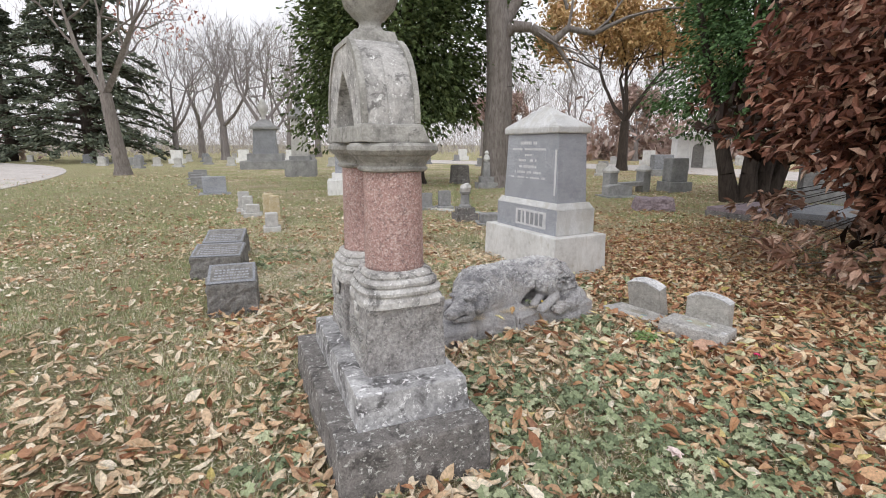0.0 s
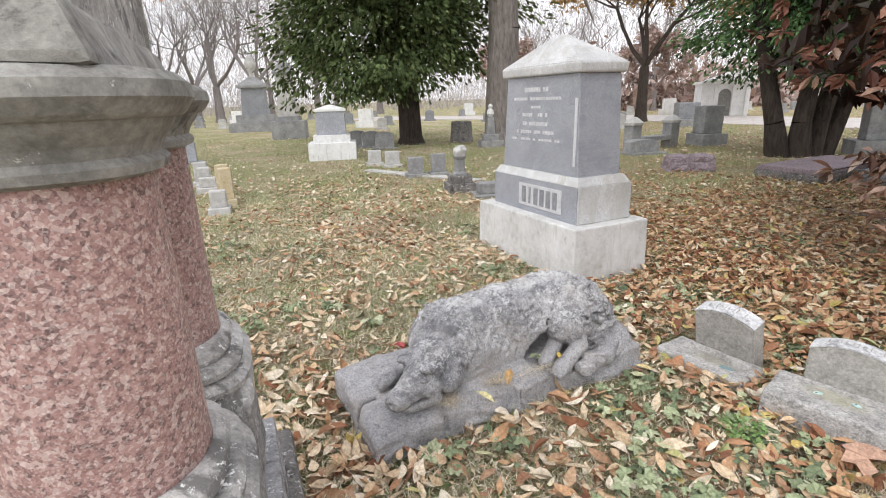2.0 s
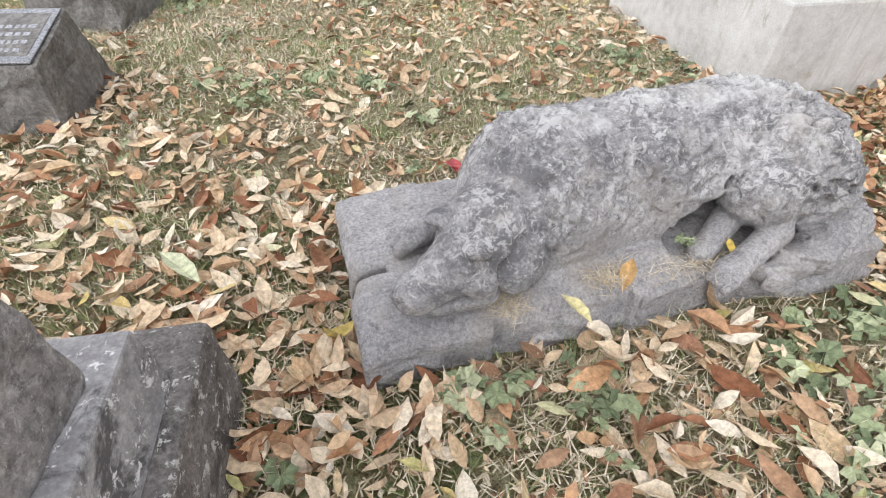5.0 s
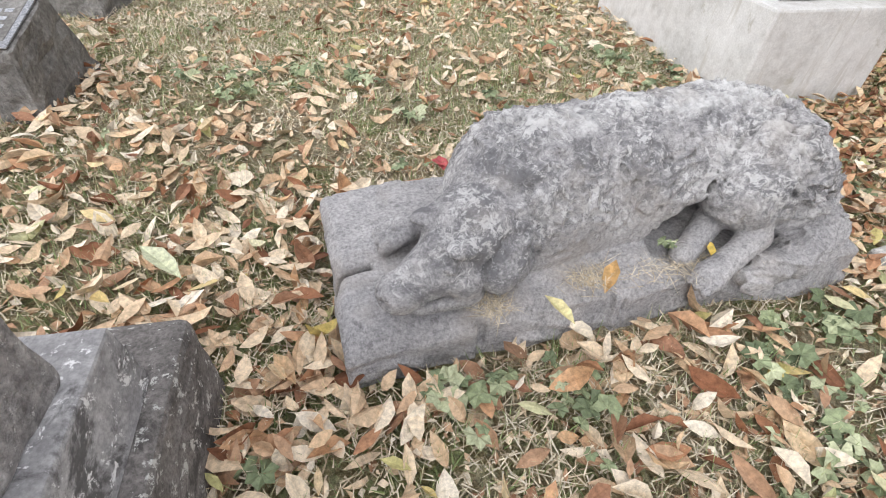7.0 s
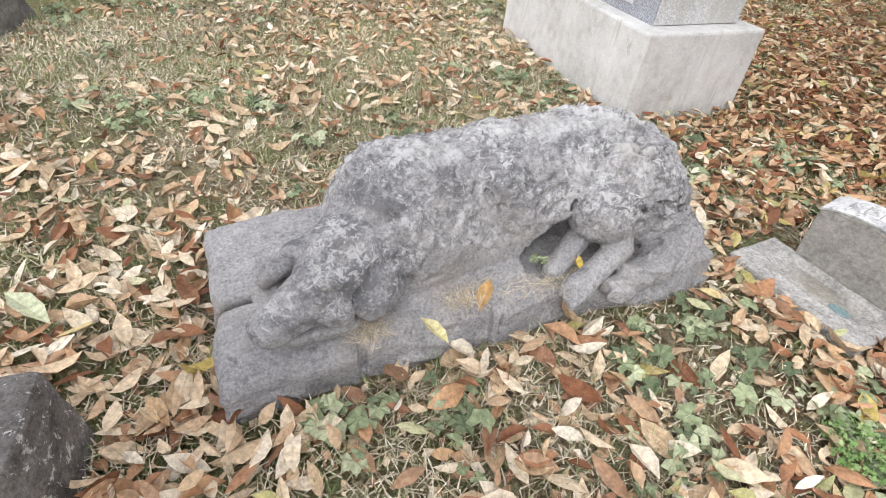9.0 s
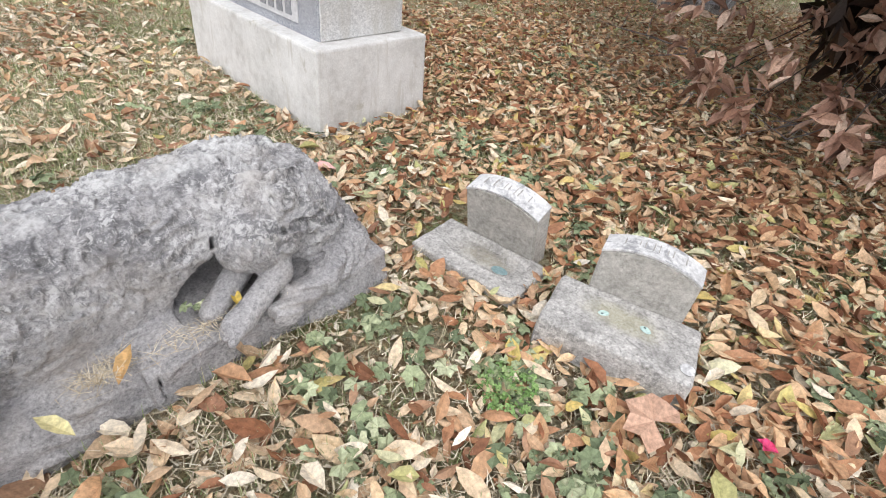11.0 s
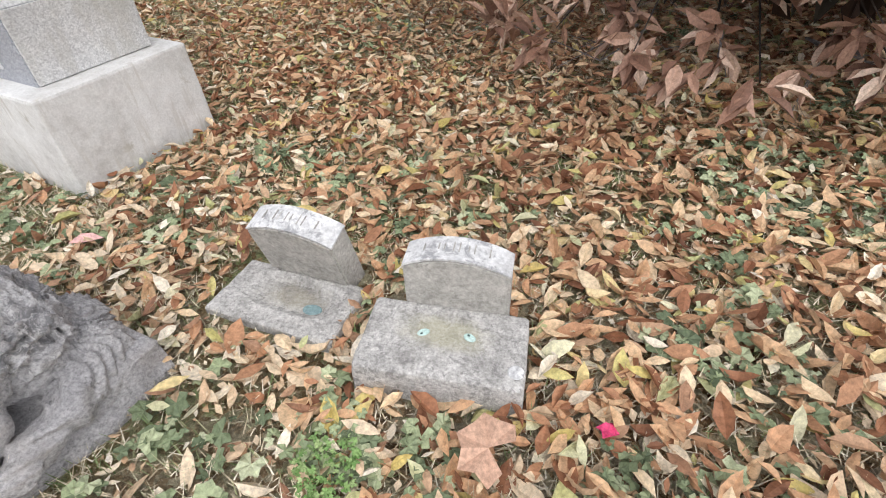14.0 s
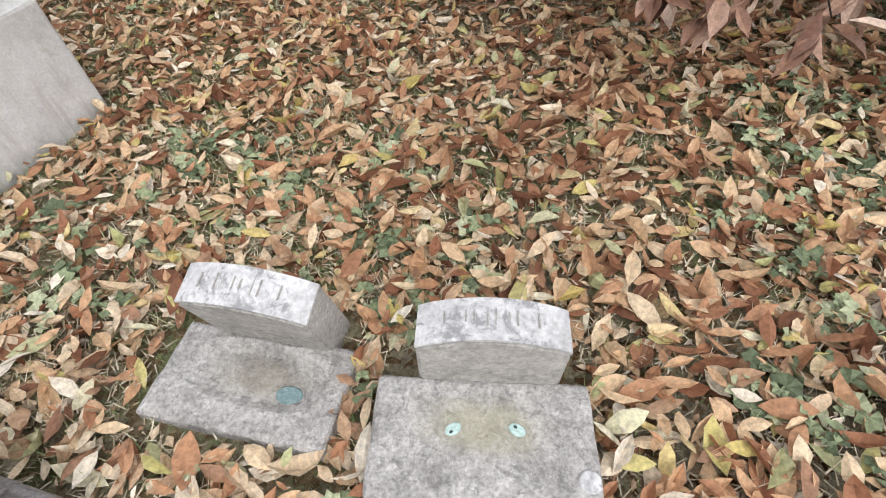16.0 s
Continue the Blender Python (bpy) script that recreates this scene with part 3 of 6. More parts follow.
# ---- the sleeping dog on its rock slab: one carved solid ----
def lattice_noise(p, seed):
    """Smooth value noise at points p (n, 3)."""
    i = np.floor(p).astype(np.int64)
    f = p - i
    f = f * f * (3 - 2 * f)

    def h(a, b, c):
        n = (a * 374761393 + b * 668265263 + c * 2147483647 + seed * 974711) & 0xFFFFFFFF
        n = ((n ^ (n >> 13)) * 1274126177) & 0xFFFFFFFF
        return ((n ^ (n >> 16)) & 0xFFFF) / 32767.5 - 1

    x, y, z = i[:, 0], i[:, 1], i[:, 2]
    out = 0
    for dx in (0, 1):
        for dy in (0, 1):
            for dz in (0, 1):
                w = (f[:, 0] if dx else 1 - f[:, 0]) * (f[:, 1] if dy else 1 - f[:, 1]) * (f[:, 2] if dz else 1 - f[:, 2])
                out = out + w * h(x + dx, y + dy, z + dz)
    return out


def smin(a, b, k):
    h = np.clip(0.5 + 0.5 * (b - a) / k, 0, 1)
    return b + (a - b) * h - k * h * (1 - h)


def capsule(p, a, b, ra, rb):
    a, b = np.array(a), np.array(b)
    ab = b - a
    t = np.clip((p - a) @ ab / (ab @ ab), 0, 1)
    return np.linalg.norm(p - a - t[:, None] * ab, axis=1) - (ra + (rb - ra) * t)


def ellipsoid(p, c, r, turn=0.0, tip=0.0):
    q = p - np.array(c)
    if turn or tip:
        m = np.array((Euler((0, radians(tip), radians(turn)))).to_matrix())
        q = q @ m
    r = np.array(r)
    k0 = np.linalg.norm(q / r, axis=1)
    k1 = np.linalg.norm(q / (r * r), axis=1)
    return k0 * (k0 - 1.0) / np.maximum(k1, 1e-6)


def surface_nets(field, lo, step):
    """Quads round the zero level of a sampled field."""
    s = field < 0
    nx, ny, nz = field.shape
    acc = np.zeros((nx - 1, ny - 1, nz - 1, 3))
    cnt = np.zeros((nx - 1, ny - 1, nz - 1))
    corner = [(i, j, k) for i in (0, 1) for j in (0, 1) for k in (0, 1)]

    def cut(arr, c):
        return arr[c[0]:nx - 1 + c[0], c[1]:ny - 1 + c[1], c[2]:nz - 1 + c[2]]

    for a in corner:
        for ax in range(3):
            if a[ax]:
                continue
            b = list(a)
            b[ax] = 1
            fa, fb = cut(field, a), cut(field, b)
            m = cut(s, a) != cut(s, b)
            t = np.where(m, fa / np.where(m, fa - fb, 1), 0)
            for d in range(3):
                acc[..., d] += m * (a[d] + (t if d == ax else 0))
            cnt += m
    has = cnt > 0
    index = np.full(has.shape, -1)
    index[has] = np.arange(has.sum())
    base = np.stack(np.nonzero(has), 1)
    verts = lo + step * (base + acc[has] / cnt[has][:, None])
    quads = []
    for ax in range(3):
        u, v = (ax + 1) % 3, (ax + 2) % 3
        sl = [slice(1, -1)] * 3
        sl[ax] = slice(0, -1)
        sh = [slice(1, -1)] * 3
        sh[ax] = slice(1, None)
        a, b = s[tuple(sl)], s[tuple(sh)]
        where = np.stack(np.nonzero(a != b), 1)
        inside = a[a != b]
        where[:, u] += 1
        where[:, v] += 1
        du, dv = np.eye(3, dtype=int)[u], np.eye(3, dtype=int)[v]
        q = np.stack([index[tuple((where - o).T)] for o in (0 * du, du, du + dv, dv)], 1)
        q[~inside] = q[~inside][:, ::-1]
        quads.append(q)
    q = np.concatenate(quads)
    return verts, q[(q >= 0).all(1)]


def dog_field(p):
    x, y, z = p.T
    wob = lattice_noise(p * 9, 3)
    strata = lattice_noise(p * (6, 6, 46) + 2.5 * np.stack([0 * x, 0 * x, wob], 1), 6)
    # slab: bedded rock, its broken front edge in three blocks, the ledge sloping to the front
    front = 0.004 + 0.014 * (x > 0.31) - 0.022 * (x > 0.67) - 0.022 * np.clip((x - 0.9) / 0.4, 0, 1) + 0.010 * np.sin(9 * x)
    top = 0.140 + 0.010 * wob - 0.030 * np.clip((0.12 - y) / 0.12, 0, 1) * np.clip((0.5 - x) / 0.2, 0.35, 1) + 0.025 * np.clip((x - 1.15) / 0.2, 0, 1) * np.clip((0.35 - y) / 0.2, 0, 1)
    edge = 0.006 * strata + 0.008 * wob
    lip = 0.040 * np.clip((z - top + 0.035) / 0.035, 0, 1) ** 2
    d = np.stack([0.004 + lip * 0.6 + edge - x, x - 1.43 - edge + lip, front + lip + 0.18 * np.clip(z - 0.02, 0, 1) - y + edge * 1.4, y - 0.56 - edge, z - top, -0.025 - z])
    slab = np.max(d, 0)
    for cx, w in ((0.31, 0.0045), (0.67, 0.0015)):
        line = x - cx - 0.025 * np.sin(19 * y + 20 * cx) - 0.010 * wob
        crack = np.maximum(np.abs(line) - w, y - 0.042 - 0.02 * wob)
        slab = -smin(-slab, np.maximum(crack, 0.012 - z), 0.012)
    line = y - 0.215 - 0.35 * x - 0.008 * wob
    slab = -smin(-slab, np.maximum(np.maximum(np.abs(line) - 0.008, x - 0.10), 0.02 - z), 0.016)
    # a low shelf runs along the ledge behind the front blocks
    slab = np.minimum(slab, np.max(np.stack([0.34 + 0.02 * wob - x, x - 0.80, 0.075 + 0.012 * np.sin(14 * x) - y, y - 0.4, z - top - 0.014 * np.clip((y - 0.07) / 0.03, 0, 1)]), 0))
    slab = slab + 0.003 * lattice_noise(p * 30, 8)
    # trunk of the body: shoulder, sagging loin, hip
    body = capsule(p, (0.50, 0.305, 0.265), (0.80, 0.325, 0.262), 0.190, 0.188)
    body = smin(body, capsule(p, (0.80, 0.325, 0.262), (1.10, 0.325, 0.272), 0.188, 0.195), 0.05)
    body = smin(body, capsule(p, (0.52, 0.275, 0.255), (0.39, 0.215, 0.245), 0.172, 0.125), 0.06)
    body = smin(body, ellipsoid(p, (1.22, 0.26, 0.225), (0.15, 0.20, 0.215)), 0.05)
    body = smin(body, capsule(p, (0.50, 0.25, 0.15), (0.80, 0.285, 0.15), 0.115, 0.115), 0.09)
    hollow = ellipsoid(p, (0.935, 0.125, 0.185), (0.125, 0.17, 0.082), 6, -22)
    body = -smin(-body, hollow, 0.03)
    # near thigh standing proud of the flank, narrowing to the hock
    thigh = capsule(p, (1.125, 0.165, 0.335), (1.055, 0.13, 0.295), 0.128, 0.105)
    thigh = smin(thigh, capsule(p, (1.035, 0.115, 0.285), (1.078, 0.080, 0.215), 0.088, 0.042), 0.03)
    haunch = ellipsoid(p, (1.225, 0.165, 0.245), (0.125, 0.125, 0.135))
    thigh = smin(thigh, haunch, 0.035)
    groove = 0.012 - 0.06 * np.clip((z - 0.33) / 0.08, 0, 1) - 0.06 * np.clip((x - 1.12) / 0.06, 0, 1)
    body = np.maximum(body, groove - thigh)
    body = smin(body, thigh, 0.006)
    body = -smin(-body, ellipsoid(p, (1.105, 0.035, 0.195), (0.030, 0.05, 0.022), 10), 0.012)
    # head laid on the ledge: broad skull, square muzzle, brow, cheek
    head = ellipsoid(p, (0.330, 0.165, 0.268), (0.120, 0.112, 0.100), -20)
    head = smin(head, capsule(p, (0.245, 0.122, 0.228), (0.160, 0.086, 0.202), 0.074, 0.052), 0.022)
    head = smin(head, ellipsoid(p, (0.125, 0.072, 0.205), (0.044, 0.052, 0.042), 25), 0.015)
    # bridge of the nose, brows, cheek
    head = smin(head, capsule(p, (0.215, 0.120, 0.292), (0.135, 0.080, 0.242), 0.018, 0.014), 0.02)
    head = smin(head, ellipsoid(p, (0.272, 0.072, 0.305), (0.044, 0.026, 0.020), 14, 8), 0.014)
    head = smin(head, ellipsoid(p, (0.225, 0.195, 0.305), (0.044, 0.026, 0.020), 14, 8), 0.014)
    head = smin(head, ellipsoid(p, (0.285, 0.062, 0.215), (0.050, 0.035, 0.040), 10), 0.02)
    # eye: a deep socket with a closed lid
    head = -smin(-head, ellipsoid(p, (0.240, 0.044, 0.268), (0.032, 0.026, 0.017), 8, 14), 0.008)
    head = smin(head, ellipsoid(p, (0.243, 0.060, 0.264), (0.020, 0.014, 0.010), 8, 14), 0.003)
    jaw = capsule(p, (0.285, 0.085, 0.172), (0.160, 0.066, 0.160), 0.050, 0.024)
    head = smin(head, jaw, 0.006)
    head = -smin(-head, np.maximum(np.abs(z - 0.172 - 0.12 * (x - 0.12) - 0.004 * np.sin(40 * x)) - 0.005, np.maximum(y - 0.080, x - 0.250)), 0.006)
    head = -smin(-head, ellipsoid(p, (0.090, 0.044, 0.206), (0.012, 0.016, 0.009)), 0.006)
    # gap under the muzzle's tip
    head = -smin(-head, ellipsoid(p, (0.115, 0.03, 0.146), (0.05, 0.06, 0.016)), 0.008)
    # the near ear: a rounded flap hanging over the cheek, its rim raised
    ear = capsule(p, (0.372, 0.125, 0.290), (0.352, 0.062, 0.222), 0.040, 0.046)
    ear = smin(ear, ellipsoid(p, (0.395, 0.095, 0.240), (0.060, 0.048, 0.062), 10), 0.04)
    head = np.maximum(head, 0.007 - ear)
    head = smin(head, ear, 0.003)
    head = -smin(-head, ellipsoid(p, (0.205, 0.265, 0.275), (0.030, 0.020, 0.035), 20), 0.012)
    # locks of the coat: overlapping crescents, largest on ruff and haunch, calm on the muzzle and the flank's foot
    w1, w2, w3 = lattice_noise(p * 8, 21), lattice_noise(p * 8 + 5, 22), lattice_noise(p * 17 + 3, 23)
    q = p * 27 + 1.6 * np.stack([w1, w2, w1 - w2], 1)
    swirl = np.sin(2.1 * (q[:, 0] + 0.8 * q[:, 2]) + 5.0 * w3) * 0.5 + 0.5
    lock = 1 - np.abs(lattice_noise(q, 31)) * 2
    strand = 1 - np.abs(lattice_noise(p * (70, 70, 52) + 3.0 * np.stack([w1, w2, w3], 1), 35)) * 2
    lump = lattice_noise(p * 16, 33)
    curly = np.clip(np.clip((x - 1.02) / 0.12, 0, 1) * np.clip((z - 0.2) / 0.06, 0, 1) + 0.75 * np.clip(1 - np.abs(x - 0.43) / 0.12, 0, 1), 0, 1)
    amount = np.clip((x - 0.20) / 0.30, 0.10, 1.0) * np.clip((z - 0.15) / 0.13, 0.12, 1)
    coat = smin(body, head, 0.022)
    coat = coat - amount * ((0.008 + 0.015 * curly) * (lock - 0.3) + (0.003 + 0.006 * curly) * (swirl - 0.5) + 0.0085 * (strand - 0.3) + 0.006 * lump)
    # hind paws
    legs = capsule(p, (1.078, 0.080, 0.215), (1.070, 0.050, 0.200), 0.044, 0.038)
    legs = smin(legs, capsule(p, (1.070, 0.050, 0.200), (0.925, -0.004, 0.160), 0.036, 0.034), 0.012)
    legs = smin(legs, ellipsoid(p, (0.905, -0.010, 0.155), (0.050, 0.040, 0.036), 16), 0.012)
    for k in (-1, 0, 1):
        legs = smin(legs, capsule(p, (0.895, -0.014 + 0.024 * k, 0.158), (0.862, -0.026 + 0.024 * k, 0.142), 0.017, 0.013), 0.004)
    far = smin(capsule(p, (1.03, 0.16, 0.20), (0.925, 0.095, 0.170), 0.042, 0.036), ellipsoid(p, (0.885, 0.075, 0.160), (0.045, 0.035, 0.034), 30), 0.02)
    legs = np.minimum(legs, far)
    # far forepaw with its toes on the slab's corner
    fore = capsule(p, (0.32, 0.335, 0.165), (0.205, 0.318, 0.170), 0.05, 0.042)
    for k in (-1, 0, 1):
        fore = smin(fore, capsule(p, (0.195, 0.312 + 0.032 * k, 0.176), (0.135, 0.300 + 0.034 * k, 0.156), 0.021, 0.017), 0.003)
    legs = np.minimum(legs, fore)
    # tail curled forward along the ledge
    tail = capsule(p, (1.37, 0.20, 0.175), (1.335, 0.075, 0.160), 0.070, 0.062)
    tail = smin(tail, capsule(p, (1.335, 0.075, 0.160), (1.20, 0.010, 0.142), 0.062, 0.050), 0.03)
    tail = smin(tail, capsule(p, (1.20, 0.010, 0.142), (1.03, -0.026, 0.128), 0.050, 0.034), 0.02)
    tail = tail - 0.007 * np.sin(62 * (x + 0.9 * y + 0.45 * w1)) - 0.006 * lump - 0.004 * strand
    legs = np.minimum(legs, tail)
    carved = smin(coat, legs, 0.010)
    return smin(carved, slab, 0.012) + 0.0012 * lattice_noise(p * 75, 41)


def dog_statue():
    step, lo, hi = 0.0060, np.array((-0.06, -0.12, -0.04)), np.array((1.52, 0.62, 0.56))
    n = np.ceil((hi - lo) / step).astype(int)
    axes = [lo[i] + step * np.arange(n[i]) for i in range(3)]
    p = np.stack(np.meshgrid(*axes, indexing="ij"), -1).reshape(-1, 3)
    f = np.concatenate([dog_field(c) for c in np.array_split(p, 12)])
    verts, quads = surface_nets(f.reshape(n), lo, step)
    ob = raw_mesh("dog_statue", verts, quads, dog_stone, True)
    ob.matrix_world = pose(-0.02, 3.155, 0, 0, 0, 29.4)
    return tagged(ob, "lichened grey stone statue of a sleeping dog on a slab", "statue")


dog_statue()


# ---- two small footstones with rounded backs ----
def troughed_slab(h, seed):
    """A slab whose top is worn into an oblong trough round an old fixing."""
    bm = block(-0.235, 0.235, 0.0, 0.27, -0.05, h, 0.014, n=22, rough=0.006, seed=seed, top=(-0.228, 0.228, 0.012, 0.262), segs=3)
    for v in bm.verts:
        if v.co.z > h - 0.02:
            r = (abs((v.co.x - 0.01) / 0.135) ** 3 + abs((v.co.y - 0.155) / 0.066) ** 3) ** (1 / 3)
            v.co.z -= 0.014 * min(max((1.15 - r) / 0.3, 0.0), 1.0) - 0.005 * max(0.0, 1 - abs(r - 1.3) / 0.15)
    return bm


def foot_marker(at, turn, lean, side, lean_side=0.0, holes=True, height=0.20, slab_h=0.10, tip=0.0):
    t = thing("footstone", at, "small grey marble footstone with rounded tablet and stained slab" if holes else "small grey footstone with tilted rounded tablet and sunken slab", "gravestone", "pair of footstones", turn)
    slab = part("slab", block(-0.235, 0.235, 0.0, 0.27, -0.05, slab_h, 0.014, n=6, rough=0.006, seed=side, top=(-0.228, 0.228, 0.012, 0.262), segs=3) if holes else troughed_slab(slab_h, side), slab_mossy if holes else slab_wet, t, "mottled marble slab with mossy stain" if holes else "sunken marble slab with a worn oval trough")
    slab.matrix_local = pose(0, 0, 0, tip, 0, 0)
    # a stained hollow with two filled bolt holes, or a shallow sunk trough
    spots = ((-0.06, 0.15), (0.07, 0.155)) if holes else ((0.10, 0.125),)
    for x, y in spots:
        r = 0.017 if holes else 0.030
        bolt = part("bolt_plug", lathe([(r, slab_h), (r * 0.9, slab_h + 0.0025), (r * 0.6, slab_h + 0.003), (0.004, slab_h + 0.003)], 14), patina if holes else teal_stain, slab, "blue-green copper stain")
        bolt.matrix_local = pose(x, y, 0 if holes else -0.012, 0, 0, 55 * x / 0.06) @ Matrix.Diagonal((0.75, 1.1, 1, 1))
        if holes:
            # no hole is cut: a small dark disc paints the shade inside it
            part("bolt_hole_disc", lathe([(0.0045, slab_h + 0.002), (0.004, slab_h + 0.0036), (0.001, slab_h + 0.0036)], 8, (0.004, -0.006 if x < 0 else 0.005)), hole_shade, bolt)
    out = []
    for i in range(13):
        f = i / 12
        out.append((0.151 - 0.302 * f, height - 0.042 + 0.042 * math.sin(math.pi * f) ** 0.8))
    outline = [(-0.154, -0.10), (0.154, -0.10)] + out
    bm = extrude_outline(outline, -0.05, 0.05)
    bmesh.ops.bevel(bm, geom=[e for e in bm.edges if abs(e.verts[0].co.x - e.verts[1].co.x) < 1e-5], offset=0.007, segments=2, affect="EDGES")
    tablet = part("tablet", bm, foot_stone, t, "rounded marble tablet")
    tablet.matrix_local = pose(lean_side + 0.013, 0.312, 0.0, lean, 0, 0) @ pose(0, 0, 0, 0, 0, 90)
    bm = bmesh.new()
    ring = []
    for y, z in out:
        ring.append([bm.verts.new((x, y * 1.01, z + dz)) for x, dz in ((-0.046, -0.004), (-0.046, 0.003), (0.046, 0.003), (0.046, -0.004))])
    for a, b in zip(ring, ring[1:]):
        for i in range(4):
            bm.faces.new((a[i], a[(i + 1) % 4], b[(i + 1) % 4], b[i]))
    bm.faces.new(ring[0]), bm.faces.new(ring[-1])
    bmesh.ops.recalc_face_normals(bm, faces=bm.faces[:])
    top = part("tablet_top", bm, foot_top, tablet, "mottled white curved top")
    random.seed(int(side * 10))
    rows = []
    for i in range(5):
        y = 0.088 - i * 0.042
        z = height - 0.042 + 0.042 * math.sin(math.pi * (0.151 - y) / 0.302) ** 0.8
        rows.append((y - 0.012, y + 0.012, z + 0.0035, z + 0.0065))
    bm = bmesh.new()
    for y0, y1, z0, z1 in rows:
        for dy in (-0.008, 0.008):
            bmesh.ops.create_cube(bm, size=1, matrix=Matrix.Translation((0.004, (y0 + y1) / 2 + dy, (z0 + z1) / 2 - 0.0012)) @ Matrix.Diagonal((random.uniform(0.02, 0.04), 0.003, 0.0022, 1)))
    tagged(part("lettering", bm, foot_stone, top), kind="stuff")
    return t


foot_marker((1.757, 3.295, 0), -48.5, 3, 1.0, height=0.295)
foot_marker((1.478, 3.800, -0.02), -57, 14, 2.0, holes=False, height=0.31, slab_h=0.055, tip=-2)


# ---- three low slant markers along the path of graves ----
def slant_marker(at, turn, w=0.40, d=0.52, front=0.24, back=0.35, k=0.0):
    t = thing("slant_marker", at, "low dark granite slant marker with inscribed sloping face", "gravestone", "row of slant markers", turn)
    bm = bmesh.new()
    lo = [bm.verts.new(p) for p in ((-w / 2, 0, -0.06), (w / 2, 0, -0.06), (w / 2, d, -0.06), (-w / 2, d, -0.06))]
    hi = [bm.verts.new(p) for p in ((-w / 2, 0.01, front), (w / 2, 0.01, front), (w / 2, d - 0.19, back), (-w / 2, d - 0.19, back))]
    bm.faces.new(lo[::-1]), bm.faces.new(hi)
    for i in range(4):
        bm.faces.new((lo[i], lo[(i + 1) % 4], hi[(i + 1) % 4], hi[i]))
    bmesh.ops.bevel(bm, geom=bm.edges[:], offset=0.006, segments=1, affect="EDGES")
    bmesh.ops.subdivide_edges(bm, edges=[e for e in bm.edges if e.calc_length() > 0.05], cuts=7, use_grid_fill=True)
    bm.normal_update()
    for v in bm.verts:
        if v.normal.z < 0.6:
            q = v.co * 16 + Vector((k, k, k))
            v.co += v.normal * 0.016 * (noise.noise(q) + 0.6 * noise.noise(q * 2.3))
    part("body", bm, rock_side, t, "rough-hewn granite body")
    slope = math.degrees(math.atan2(back - front, d - 0.20))
    face = part("face", block(-w / 2 + 0.008, w / 2 - 0.008, 0.015, d - 0.195, 0, 0.006, 0.002), gran_dark, t, "smooth grey inscribed face")
    face.matrix_local = pose(0, 0.0, front + 0.003, slope, 0, 0)
    rows = []
    random.seed(int(k * 7) + 1)
    bm = bmesh.new()
    for j in range(4):
        y, x = 0.09 + j * 0.05, -w / 2 + 0.06
        while x < w / 2 - 0.07:
            s = random.uniform(0.012, 0.03)
            bmesh.ops.create_cube(bm, size=1, matrix=Matrix.Translation((x + s / 2, y, 0.0065)) @ Matrix.Diagonal((s, 0.022, 0.003, 1)))
            x += s + 0.01
    tagged(part("inscription", bm, gran_grey, face), kind="stuff")
    part("border", block(-w / 2 + 0.03, w / 2 - 0.03, 0.055, d - 0.23, 0.005, 0.0075, 0.001), rock_side, face)
    return t


slant_marker((-1.745, 3.885, 0), 20.0, 0.39, 0.56, 0.255, 0.345, 1.0)
slant_marker((-2.335, 4.88, 0), 13.0, 0.50, 0.56, 0.25, 0.325, 2.3)
slant_marker((-2.66, 5.775, 0), 13.0, 0.46, 0.62, 0.22, 0.32, 3.7)


# ---- vegetation helpers ----
LEAF_V = np.array([(0, 0, 0), (-0.36, 0.30, 0.10), (0, 0.30, 0.0), (0.36, 0.30, 0.10), (-0.42, 0.62, 0.12), (0, 0.62, 0.02), (0.42, 0.62, 0.12), (0, 1.0, 0.03)]) - (0, 0.5, 0)
LEAF_F = np.array([(0, 2, 1), (0, 3, 2), (1, 2, 5), (1, 5, 4), (2, 3, 6), (2, 6, 5), (4, 5, 7), (5, 6, 7)])
# a longer leaf bent along its midrib, tip turned up
BENT_V = np.array([(0, 0, 0.16), (-0.30, 0.22, 0.10), (0, 0.24, 0.03), (0.30, 0.22, 0.07), (-0.46, 0.52, 0.10), (0, 0.52, 0.0), (0.44, 0.54, 0.05), (-0.30, 0.80, 0.16), (0, 0.80, 0.07), (0.28, 0.80, 0.12), (0.03, 1.02, 0.20)]) - (0, 0.5, 0.05)
BENT_F = np.array([(0, 2, 1), (0, 3, 2), (1, 2, 5), (1, 5, 4), (2, 3, 6), (2, 6, 5), (4, 5, 8), (4, 8, 7), (5, 6, 9), (5, 9, 8), (7, 8, 10), (8, 9, 10)])
SPRAY_V = np.array([(0, 0, 0), (-0.30, 0.35, 0.05), (0.28, 0.30, 0.02), (-0.42, 0.75, -0.06), (0.02, 0.72, 0.10), (0.40, 0.70, -0.04), (-0.12, 1.05, -0.05), (0.22, 0.98, -0.02)]) - (0, 0.5, 0)
SPRAY_F = np.array([(0, 2, 4), (0, 4, 1), (1, 4, 3), (2, 5, 4), (3, 4, 6), (4, 5, 7)])
PALM_A = np.linspace(-2.5, 2.5, 11)
PALM_V = np.concatenate([[(0, 0, 0)], np.stack([np.sin(PALM_A) * np.where(np.arange(11) % 2, 1.0, 0.76), np.cos(PALM_A) * np.where(np.arange(11) % 2, 1.0, 0.76), 0.10 * np.where(np.arange(11) % 2, -1.0, 1.0)], 1)]) * 0.5
PALM_F = np.array([(0, i + 1, i) for i in range(1, 11)])
CHIP_V = np.array([(0, -0.5, 0), (0.5, 0.05, 0.12), (0.05, 0.5, 0), (-0.45, -0.05, 0.1)])
